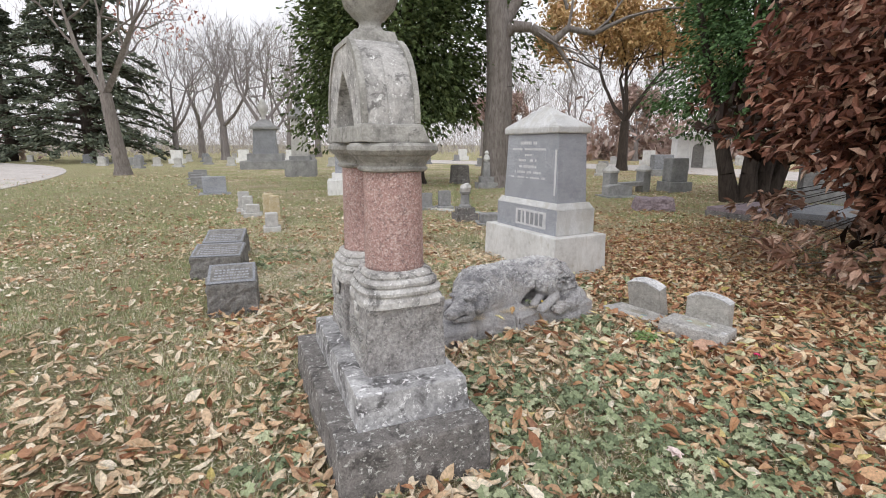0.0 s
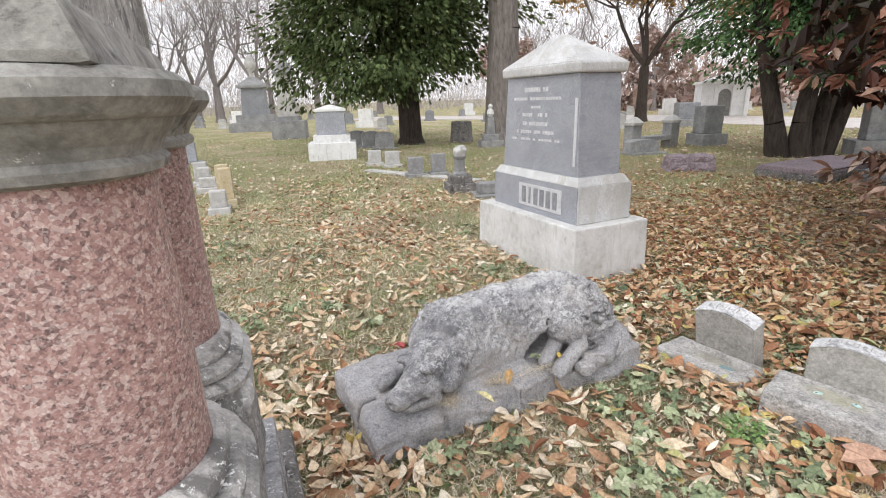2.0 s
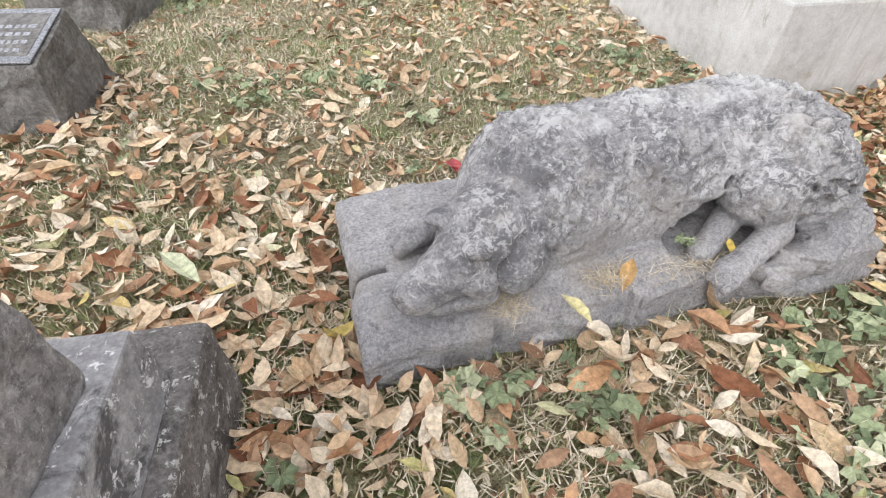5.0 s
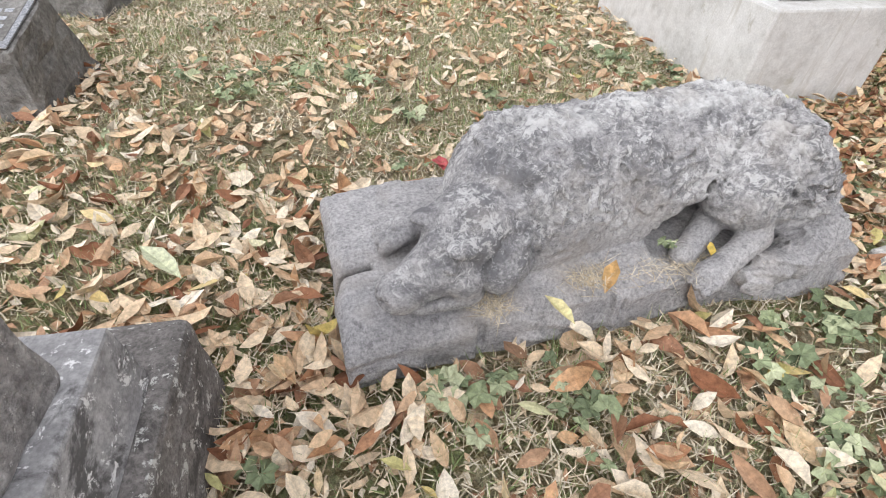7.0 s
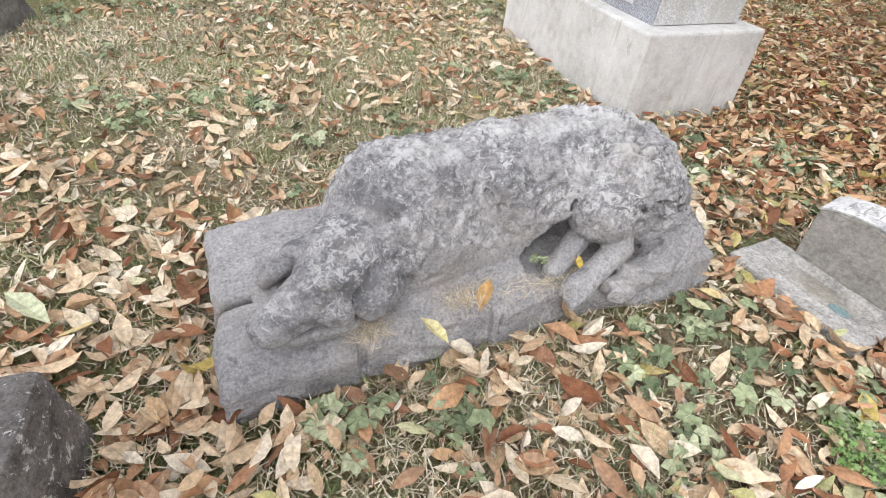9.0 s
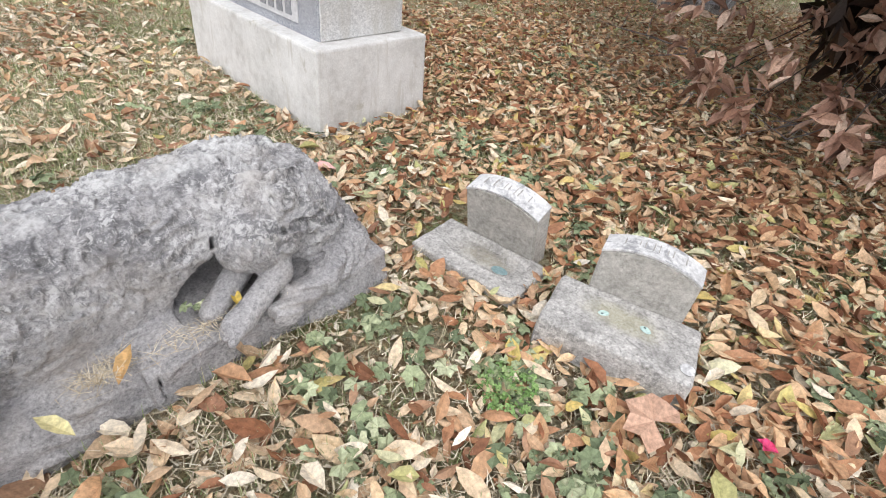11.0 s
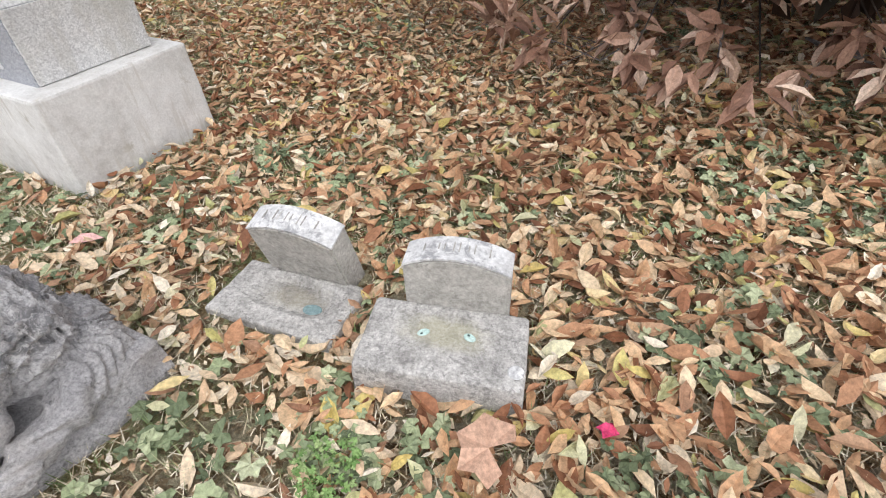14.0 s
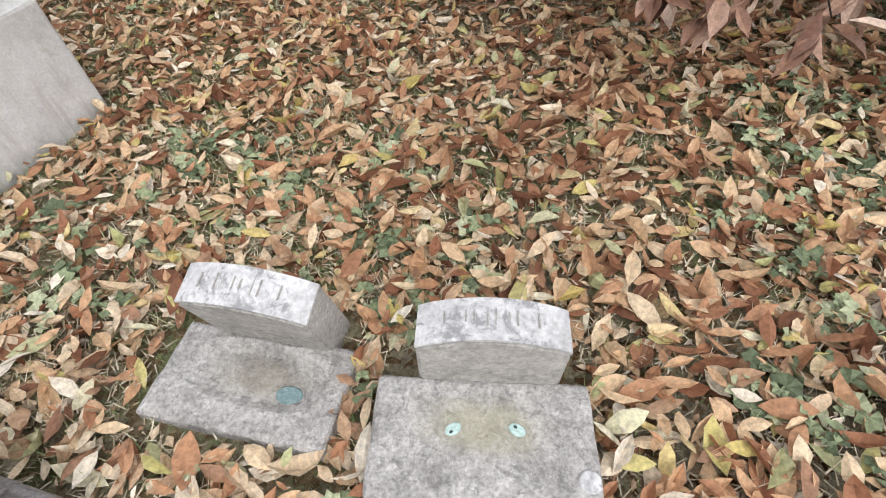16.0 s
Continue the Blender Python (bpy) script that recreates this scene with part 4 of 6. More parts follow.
CHIP_F = np.array([(0, 1, 2), (0, 2, 3)])
BLADE_V = np.array([(-0.5, 0, 0), (0.5, 0, 0), (0.0, 1, 0)])
BLADE_F = np.array([(0, 1, 2)])


def turns(rng, n, tilt, yaw=None):
    """n rotation matrices: a yaw, then a tilt of about so many degrees."""
    a = rng.uniform(0, 2 * np.pi, n) if yaw is None else yaw
    ax, ay = np.radians(tilt) * rng.normal(0, 1, n), np.radians(tilt) * rng.normal(0, 1, n)
    ca, sa, cx, sx, cy, sy = np.cos(a), np.sin(a), np.cos(ax), np.sin(ax), np.cos(ay), np.sin(ay)
    o, i = np.zeros(n), np.ones(n)
    Z = np.stack([ca, -sa, o, sa, ca, o, o, o, i], 1).reshape(-1, 3, 3)
    X = np.stack([i, o, o, o, cx, -sx, o, sx, cx], 1).reshape(-1, 3, 3)
    Y = np.stack([cy, o, sy, o, i, o, -sy, o, cy], 1).reshape(-1, 3, 3)
    return Z @ X @ Y


def facing(direction, rng, spread):
    """Rotations whose long axis y points along the given directions, jittered."""
    d = direction + rng.normal(0, spread, direction.shape)
    d /= np.linalg.norm(d, axis=1)[:, None]
    r = rng.normal(0, 1, d.shape) * 0.6 + np.array((0, 0, 1.0))
    x = np.cross(d, r)
    x /= np.linalg.norm(x, axis=1)[:, None] + 1e-9
    return np.stack([x, d, np.cross(x, d)], 2)


def scatter(name, at, rot, length, width, material, shape=(LEAF_V, LEAF_F), curl=None):
    """One mesh of many leaves at the given places."""
    V, F = shape
    n = len(at)
    scale = np.stack([width, length, length if curl is None else length * curl], 1)
    v = np.einsum("nij,nkj->nki", rot, V[None] * scale[:, None, :]) + at[:, None, :]
    f = F[None] + (np.arange(n) * len(V))[:, None, None]
    return raw_mesh(name, v.reshape(-1, 3), f.reshape(-1, 3), material)


def limb_mesh(segments, sides=6):
    """Tapered tubes from (start, end, r0, r1)."""
    P0 = np.array([s[0] for s in segments], float)
    P1 = np.array([s[1] for s in segments], float)
    R0, R1 = np.array([s[2] for s in segments]), np.array([s[3] for s in segments])
    d = P1 - P0
    d /= np.linalg.norm(d, axis=1)[:, None] + 1e-9
    ref = np.where(np.abs(d[:, 2:3]) > 0.9, np.array([[1.0, 0, 0]]), np.array([[0, 0, 1.0]]))
    u = np.cross(d, ref)
    u /= np.linalg.norm(u, axis=1)[:, None]
    w = np.cross(d, u)
    a = np.linspace(0, 2 * np.pi, sides, endpoint=False)
    ring = np.cos(a)[None, :, None] * u[:, None] + np.sin(a)[None, :, None] * w[:, None]
    v = np.concatenate([P0[:, None] + ring * R0[:, None, None], P1[:, None] + ring * R1[:, None, None]], 1)
    i = np.arange(sides)
    j = (i + 1) % sides
    f = np.stack([i, j, j + sides, i + sides], 1)
    f = f[None] + (np.arange(len(segments)) * 2 * sides)[:, None, None]
    return v.reshape(-1, 3), f.reshape(-1, 4)


def grow(rng, start, direction, length, radius, depth, segs, tips, spread=0.55, lift=0.12, kids=3, shrink=0.68):
    """A branching limb: crooked pieces, then children."""
    p, d = np.array(start, float), np.array(direction, float)
    steps = 3
    r = radius
    for i in range(steps):
        d = d + rng.normal(0, 0.13, 3) + (0, 0, lift)
        d /= np.linalg.norm(d)
        q = p + d * length / steps
        r2 = r * 0.84
        segs.append((p, q, r, r2))
        if depth > 0 and i > 0:
            side = d + rng.normal(0, spread, 3)
            side /= np.linalg.norm(side)
            grow(rng, q, side, length * shrink * rng.uniform(0.7, 1.0), r2 * 0.6, depth - 1, segs, tips, spread, lift, kids, shrink)
        p, r = q, r2
    if depth <= 0:
        tips.append(p)
        return
    for _ in range(kids - 1):
        side = d + rng.normal(0, spread, 3)
        side /= np.linalg.norm(side)
        grow(rng, p, side, length * shrink * rng.uniform(0.75, 1.05), r * 0.75, depth - 1, segs, tips, spread, lift, kids, shrink)


def adopt(ob, parent, name, label=""):
    ob.name = name
    ob.parent = parent
    return tagged(ob, label) if label else ob


def bare_tree(at, height, seed, label, material, radius=0.22, fork=0.32, depth=4, leaves=None, leaf_n=0, leaf_size=0.14, spread=0.55, leader=(0, 0, 1), kids=3):
    rng = np.random.default_rng(seed)
    t = thing("bare_tree" if not leaf_n else "autumn_tree", at, label, "tree")
    top = np.array(leader) * height * fork
    trunk = [((0, 0, -0.1), (0, 0, height * 0.03), radius * 1.5, radius * 1.1), ((0, 0, height * 0.03), tuple(top * 0.55), radius * 1.1, radius * 0.95), (tuple(top * 0.55), tuple(top), radius * 0.95, radius * 0.85)]
    segs, tips = [], []
    for k in range(4):
        a = k * 1.57 + rng.uniform(-0.4, 0.4)
        d = np.array((math.cos(a) * 0.62, math.sin(a) * 0.62, 0.85))
        if k == 3:
            d = np.array((0.1, 0.05, 1.0))
        grow(rng, top, d / np.linalg.norm(d), height * 0.26, radius * 0.55, depth, segs, tips, spread, kids=kids)
    v, f = limb_mesh(trunk, 10)
    adopt(raw_mesh("trunk", v, f, material, True), t, "trunk")
    v, f = limb_mesh(segs, 3)
    adopt(raw_mesh("crown", v, f, material), t, "crown")
    if leaf_n:
        tips = np.array(tips)
        c = tips[rng.integers(0, len(tips), leaf_n)] + rng.normal(0, height * 0.022, (leaf_n, 3))
        L = leaf_size * rng.uniform(0.7, 1.3, leaf_n)
        adopt(scatter("leaves", c, turns(rng, leaf_n, 50), L, L * 0.7, leaves, (SPRAY_V, SPRAY_F)), t, "foliage")
    return t


def crown_points(rng, n, centre, radii, lumps, shell=0.55):
    """Points in a lumpy crown: mostly near its uneven surface."""
    d = rng.normal(0, 1, (n, 3))
    d /= np.linalg.norm(d, axis=1)[:, None]
    bump = 0.80 + 0.42 * lattice_noise(d * lumps + 7.3, 5) + 0.20 * lattice_noise(d * lumps * 2.6, 9)
    r = bump * (1 - shell * rng.random(n) ** 2.2)
    p = d * r[:, None] * np.array(radii)
    return p + np.array(centre), d


def evergreen(at, trunks, centre, radii, n, size, material, label, seed, floor=1.2, droop=-0.25, lumps=2.2, bark_mat=None, spread=0.25):
    rng = np.random.default_rng(seed)
    t = thing("evergreen_tree", at, label, "tree")
    for k, pieces in enumerate(trunks):
        v, f = limb_mesh(pieces, 10)
        adopt(raw_mesh("trunk", v, f, bark_mat or bark_brown, True), t, "trunk")
    # tufts of sprays, thick on their upper sides, with gaps between
    tufts = n // 70
    c, cd = crown_points(rng, tufts, centre, radii, lumps, 0.45)
    at_c, d = np.repeat(c, 70, 0), np.repeat(cd, 70, 0)
    blob = np.repeat(rng.uniform(0.6, 1.4, (tufts, 1)), 70, 0) * spread * np.array((1.7, 1.7, 0.95))
    p = at_c + rng.normal(0, 1, at_c.shape) * blob
    low = floor + 0.35 * lattice_noise(p * (0.8, 0.8, 0), 3)
    keep = p[:, 2] > low
    p, d = p[keep], d[keep]
    m = len(p)
    L = size * rng.uniform(0.5, 1.2, m)
    rot = facing(d + np.array((0, 0, droop)) + (p - at_c[keep]) / (spread * 2.5), rng, 0.45)
    adopt(scatter("crown", p, rot, L, L * 0.62, material, (SPRAY_V, SPRAY_F)), t, "crown")
    segs = []
    for _ in range(40):
        q = np.array(centre) + (rng.normal(0, 0.33, 3)) * np.array(radii)
        segs.append(((rng.normal(0, 0.1), rng.normal(0, 0.1), max(floor, q[2] * 0.6)), tuple(q), 0.07, 0.02))
    v, f = limb_mesh(segs, 5)
    tagged(adopt(raw_mesh("limbs", v, f, bark_mat or bark_brown), t, "branchwork"), kind="stuff")
    return t


def soft(x, a, b):
    t = np.clip((x - a) / (b - a), 0, 1)
    return t * t * (3 - 2 * t)


# ---- trees and shrubs ----
evergreen((-1.03, 17.9, 0), [[((0, 0, -0.1), (0, 0, 0.25), 0.52, 0.38), ((0, 0, 0.25), (-0.05, 0, 2.2), 0.38, 0.32), ((-0.05, 0, 2.2), (-0.2, 0.1, 7.5), 0.32, 0.12)]],
          (-0.75, -0.2, 5.4), (4.5, 3.4, 5.2), 46000, 0.21, yew_mat, "dense dark green evergreen tree with spreading crown", 11, 1.35)
evergreen((7.55, 12.2, 0), [[((x0, y0, -0.1), (x0 * 1.5, y0 * 1.2, 0.7), 0.26, 0.18), ((x0 * 1.5, y0 * 1.2, 0.7), (x1, y1, 2.6), 0.18, 0.13), ((x1, y1, 2.6), (x1 * 1.5, y1 * 1.4, 4.6), 0.13, 0.06)]
                            for x0, y0, x1, y1 in ((-0.42, -0.1, -1.05, 0.1), (-0.1, -0.2, -0.05, -0.3), (0.25, 0.0, 0.75, 0.1), (0.55, 0.1, 1.4, 0.3))],
          (0.2, 0.1, 4.3), (2.7, 2.5, 3.4), 40000, 0.13, cedar_mat, "bright green multi-stemmed evergreen tree", 12, 1.5, lumps=2.8, spread=0.17)


def layered_pine(at, height, reach, seed, label, n_boughs=170, first=1.3):
    """A pine: straight trunk, long flat boughs in tiers with drooping ends, gaps between the tiers."""
    rng = np.random.default_rng(seed)
    t = thing("pine_tree", at, label, "tree")
    v, f = limb_mesh([((0, 0, -0.1), (0, 0, height * 0.5), 0.42, 0.28), ((0, 0, height * 0.5), (0, 0, height), 0.28, 0.06)], 10)
    adopt(raw_mesh("trunk", v, f, bark_brown, True), t, "trunk")
    segs, at_p, at_d = [], [], []
    for i in range(n_boughs):
        h = first + (height - first) * ((i // 6) * 6 + rng.uniform(-1.5, 1.5)) / n_boughs
        a = rng.uniform(0, 2 * math.pi)
        r = reach * (1 - 0.85 * (max(h, 0) / height) ** 1.3) * rng.uniform(0.65, 1.08)
        out = np.array((math.cos(a), math.sin(a), 0.0))
        pts = [np.array((0, 0, h)) + out * r * k + (0, 0, 0.10 * r * math.sin(2.6 * k) - 0.22 * r * k * k) for k in (0, 0.35, 0.7, 1.0)]
        segs += [(pts[k], pts[k + 1], 0.09 - 0.025 * k, 0.065 - 0.025 * k) for k in range(3)]
        k = rng.uniform(0.22, 1.0, 85)
        side = np.array((-out[1], out[0], 0))
        p = np.array((0, 0, h)) + out * (r * k)[:, None] + side * (rng.normal(0, 0.30, 85) * r * 0.42 * (1.15 - k))[:, None]
        p[:, 2] += 0.10 * r * np.sin(2.6 * k) - 0.22 * r * k * k + rng.normal(0, 0.10, 85)
        at_p.append(p)
        at_d.append(out * 0.8 + side * rng.normal(0, 0.6, 85)[:, None] + (0, 0, -0.15))
    v, f = limb_mesh(segs, 4)
    tagged(adopt(raw_mesh("limbs", v, f, bark_brown), t, "branchwork"), kind="stuff")
    p, d = np.concatenate(at_p), np.concatenate(at_d)
    L = rng.uniform(0.30, 0.65, len(p))
    adopt(scatter("crown", p, facing(d, rng, 0.35), L, L * 0.5, pine_mat, (SPRAY_V, SPRAY_F)), t, "crown")
    return t


layered_pine((-29, 41, 0), 18.0, 8.0, 13, "tall dark green pine with layered boughs")
layered_pine((-38, 44, 0), 13.0, 6.0, 14, "dark green pine at the lawn's edge", 100, 0.8)


def old_oak():
    rng = np.random.default_rng(5)
    t = thing("old_tree", (1.75, 16.6, 0), "old grey-barked tree with thick trunk and crooked bare limbs", "tree")
    pieces = [((0, 0, -0.1), (0, 0, 0.4), 0.66, 0.48), ((0, 0, 0.4), (0.08, 0, 3.2), 0.48, 0.42), ((0.08, 0, 3.2), (0.0, 0, 5.0), 0.42, 0.38), ((0.0, 0, 5.0), (-0.3, 0, 7.5), 0.38, 0.26), ((-0.3, 0, 7.5), (-0.4, 0, 11), 0.26, 0.12)]
    v, f = limb_mesh(pieces, 14)
    adopt(raw_mesh("trunk", v, f, bark_grey, True), t, "trunk")
    limb = [((0.0, 0, 4.6), (0.45, -0.2, 5.0), 0.22, 0.18), ((0.45, -0.2, 5.0), (1.0, -0.3, 4.95), 0.18, 0.15), ((1.0, -0.3, 4.95), (1.7, -0.3, 4.55), 0.15, 0.12), ((1.7, -0.3, 4.55), (2.1, -0.4, 4.9), 0.12, 0.10),
            ((2.1, -0.4, 4.9), (2.9, -0.4, 4.75), 0.10, 0.08), ((2.9, -0.4, 4.75), (3.9, -0.5, 5.2), 0.08, 0.05), ((1.7, -0.3, 4.55), (2.2, -0.3, 3.9), 0.08, 0.05), ((2.2, -0.3, 3.9), (2.5, -0.3, 3.3), 0.05, 0.02),
            ((0.1, 0, 5.0), (0.7, 0.2, 6.0), 0.22, 0.16), ((0.7, 0.2, 6.0), (1.9, 0.3, 6.6), 0.16, 0.11), ((1.9, 0.3, 6.6), (2.2, 0.2, 5.6), 0.09, 0.05)]
    v, f = limb_mesh(limb, 8)
    adopt(raw_mesh("limb", v, f, bark_grey, True), t, "limb")
    segs, tips = [], []
    for s, d in (((1.0, -0.3, 4.95), (0.5, 0, -0.3)), ((2.9, -0.4, 4.75), (0.5, 0, 0.5)), ((1.9, 0.3, 6.6), (0.8, 0, 0.3)), ((3.9, -0.5, 5.2), (0.8, 0, 0.1)), ((-0.4, 0, 9), (0.5, 0.3, 0.8)), ((2.1, -0.4, 4.9), (0.2, 0, 0.9))):
        grow(rng, s, np.array(d), 1.6, 0.05, 2, segs, tips, 0.6, 0.02, 2)
    v, f = limb_mesh(segs, 4)
    tagged(adopt(raw_mesh("twigs", v, f, bark_grey), t, "branchwork"), kind="stuff")


old_oak()
bare_tree((-15.0, 23.2, 0), 13.5, 21, "young grey maple with a few rust-pink leaves", bark_grey, 0.30, 0.27, 4, rust_mat, 1500, 0.17, 0.5, leader=(-0.09, 0, 1))
gold = bare_tree((9.9, 27.5, 0), 12.0, 22, "oak with thin yellow and orange autumn foliage", bark_brown, 0.26, 0.22, 4, gold_mat, 16000, 0.22, 0.6)
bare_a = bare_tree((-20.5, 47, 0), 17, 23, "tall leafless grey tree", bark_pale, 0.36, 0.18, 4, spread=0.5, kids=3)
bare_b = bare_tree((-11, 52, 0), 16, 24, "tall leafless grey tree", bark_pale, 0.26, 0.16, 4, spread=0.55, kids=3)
for o in (bare_a, bare_b):
    o["group"] = "far bare trees"
rng_far = np.random.default_rng(77)
for k, (x, y) in enumerate(((-15, 60), (-4, 58), (5, 62), (15, 58), (-40, 58), (40, 62), (-27, 56), (-17.5, 52), (-8, 61), (10.5, 64), (24, 62), (-24, 45), (-16.5, 46), (-13, 42.5))):
    copy_thing((bare_a, bare_b)[k % 2], pose(x, y, 0, 0, 0, rng_far.uniform(0, 360)))
bare_tree((17, 44, 0), 8, 32, "far tree with russet and orange leaves", bark_pale, 0.2, 0.2, 3, russet_far, 4000, 0.28)
bare_tree((5.4, 46, 0), 8, 33, "far tree with pinkish leaves", bark_pale, 0.2, 0.2, 3, russet_far, 4000, 0.28)


def far_woods():
    rng = np.random.default_rng(9)
    n = 135000
    a = rng.uniform(-1.2, 1.2, n)
    r = rng.uniform(72, 120, n)
    h = 22 + 7 * lattice_noise(np.stack([a * 9, a * 0, a * 0], 1), 2) + 3.5 * lattice_noise(np.stack([a * 31, a * 0, a * 0], 1), 4)
    p = np.stack([r * np.sin(a), r * np.cos(a), np.abs(h) * rng.random(n) ** 1.5], 1)
    L = rng.uniform(0.6, 2.0, n)
    up = np.stack([rng.normal(0, 0.45, n), rng.normal(0, 0.45, n), np.ones(n)], 1)
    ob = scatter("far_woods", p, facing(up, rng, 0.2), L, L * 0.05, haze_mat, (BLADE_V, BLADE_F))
    tagged(ob, "distant leafless woodland edge", "woods", kind="stuff")
    n = 5000
    c = np.array([(-46, 46), (-52, 40), (20, 48), (28, 50), (13, 50), (36, 44)])[rng.integers(0, 6, n)]
    p = np.concatenate([c + rng.normal(0, 2.6, (n, 2)), np.abs(rng.normal(0, 1.9, (n, 1)))], 1)
    L = rng.uniform(0.5, 1.1, n)
    ob = scatter("far_shrubs", p, turns(rng, n, 60), L, L * 0.6, russet_far, (SPRAY_V, SPRAY_F))
    tagged(ob, "distant russet shrubs at the lawn edge", "shrubs", kind="stuff")


far_woods()


# ---- the magnolia: drooping brown-leaved boughs ----
def magnolia():
    rng = np.random.default_rng(41)
    t = thing("magnolia_tree", (6.3, 5.3, 0), "magnolia with drooping boughs of large brown autumn leaves", "tree")
    centre, radii = np.array((-0.3, 0.1, 3.3)), np.array((3.75, 3.6, 3.2))
    whorls, d = crown_points(rng, 2300, centre, radii, 2.4, 0.45)
    keep = (whorls[:, 2] > 1.0 + 0.30 * soft(whorls[:, 1] * 0.77 - whorls[:, 0] * 0.64, 0.8, 2.2) + 0.25 * lattice_noise(whorls * (1, 1, 0), 6) + 0.75 * soft(np.hypot(whorls[:, 0], whorls[:, 1]), 2.6, 3.8))
    whorls, d = whorls[keep], d[keep]
    # skirt of low boughs towards the graves
    n = 130
    a = np.clip(rng.normal(3.85, 0.46, n), 3.0, 4.9)
    r = 2.2 + (1.35 - 0.9 * np.abs(a - 3.7)) * rng.random(n) ** 0.75
    low = np.stack([r * np.cos(a), r * np.sin(a), 0.36 + 0.30 * rng.random(n) ** 1.3 + 0.42 * np.clip(3.2 - r, 0, 2)], 1)
    wd = np.stack([np.cos(a), np.sin(a), np.full(n, -0.45)], 1)
    pts, dirs = np.concatenate([whorls, low]), np.concatenate([d * (1, 1, 0.6) + (0, 0, -0.25), wd])
    k = 8
    n = len(pts)
    at = np.repeat(pts, k, 0)
    axis = np.repeat(dirs / np.linalg.norm(dirs, axis=1)[:, None], k, 0)
    out = axis * 0.7 + rng.normal(0, 0.62, axis.shape) + (0, 0, -0.15)
    out /= np.linalg.norm(out, axis=1)[:, None]
    L = rng.uniform(0.10, 0.165, n * k)
    tip = np.repeat(np.arange(n) >= len(whorls), k)
    pose_at, pose_rot, wide = at + out * L[:, None] * 0.55 + rng.normal(0, 0.02, at.shape), facing(out, rng, 0.12), L * rng.uniform(0.34, 0.50, n * k)
    adopt(scatter("bough_leaves", pose_at[tip], pose_rot[tip], L[tip], wide[tip], bough_mat, curl=np.full(tip.sum(), 1.3)), t, "bough_leaves", "pinkish tan drooping leaves")
    leaves = scatter("leaves", pose_at[~tip], pose_rot[~tip], L[~tip], wide[~tip] * 1.15, magnolia_mat, curl=np.full((~tip).sum(), 1.4))
    adopt(leaves, t, "leaves", "large brown curled leaves")
    # inner leaves, their near-black colour standing in for shade inside the crown
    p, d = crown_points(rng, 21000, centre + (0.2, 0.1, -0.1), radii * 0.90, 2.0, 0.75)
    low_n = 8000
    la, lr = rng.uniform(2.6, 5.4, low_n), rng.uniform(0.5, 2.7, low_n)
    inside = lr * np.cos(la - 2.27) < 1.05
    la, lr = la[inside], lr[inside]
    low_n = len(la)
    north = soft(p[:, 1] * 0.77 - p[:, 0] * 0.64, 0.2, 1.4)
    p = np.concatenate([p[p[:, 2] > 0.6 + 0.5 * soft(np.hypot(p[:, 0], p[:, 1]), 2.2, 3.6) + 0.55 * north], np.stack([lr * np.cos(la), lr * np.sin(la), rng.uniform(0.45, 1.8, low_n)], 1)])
    # leafy hem of the low boughs
    hem = 15000
    ha, hr = np.clip(rng.normal(3.9, 0.6, hem), 2.7, 5.0), rng.uniform(1.7, 3.4, hem)
    aside = hr * np.cos(ha - 2.27)
    hz = 0.75 + 0.50 * soft(aside, 0.6, 1.6) + 1.7 * rng.random(hem)
    ok = aside < 1.9
    hp = np.stack([hr * np.cos(ha), hr * np.sin(ha), hz], 1)[ok]
    L = rng.uniform(0.10, 0.165, len(hp))
    out = hp / np.linalg.norm(hp, axis=1)[:, None] * (1, 1, 0) + (0, 0, -0.5)
    adopt(scatter("hem_leaves", hp, facing(out, rng, 0.5), L, L * 0.45, magnolia_mat, curl=np.full(len(hp), 1.3)), t, "hem_leaves", "reddish-brown leaves of the low boughs")
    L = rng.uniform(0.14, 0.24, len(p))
    adopt(scatter("inner_leaves", p, turns(rng, len(p), 60), L, L * 0.62, inner_shade_leaf, (CHIP_V, CHIP_F)), t, "inner_leaves", "inner reddish-brown leaves with shade painted into their dark colour")
    # stems and boughs
    segs = []
    for i in range(5):
        a = i * 1.26 + 0.3
        p0, p1, p2 = (0.12 * math.cos(a), 0.12 * math.sin(a), -0.05), (0.5 * math.cos(a), 0.5 * math.sin(a), 1.4), (1.1 * math.cos(a), 1.1 * math.sin(a), 3.6)
        segs += [(p0, p1, 0.10, 0.08), (p1, p2, 0.08, 0.04)]
    stems = segs[:]
    v, f = limb_mesh(stems, 8)
    adopt(raw_mesh("stems", v, f, bark_brown, True), t, "stems")
    boughs = []
    for q in pts[rng.permutation(len(pts))[:200]].tolist() + low[:50].tolist():
        q = np.array(q)
        b = np.array((q[0] * 0.22, q[1] * 0.22, 0.5 + q[2] * 0.45))
        mid = b * 0.45 + q * 0.55 + (0, 0, 0.18)
        boughs += [(b, mid, 0.010, 0.006), (mid, q, 0.006, 0.003)]
    v, f = limb_mesh(boughs, 4)
    tagged(adopt(raw_mesh("branchwork", v, f, bark_brown), t, "branchwork"), kind="stuff")
    # bare dead twigs under the skirt
    dead, tips = [], []
    for _ in range(14):
        a = rng.uniform(2.7, 4.4)
        grow(rng, (1.9 * math.cos(a), 1.9 * math.sin(a), 0.1), np.array((math.cos(a), math.sin(a), 0.1)), 0.7, 0.008, 2, dead, tips, 0.5, -0.02, 2)
    v, f = limb_mesh(dead, 4)
    v[:, 2] = np.maximum(v[:, 2], 0.02)
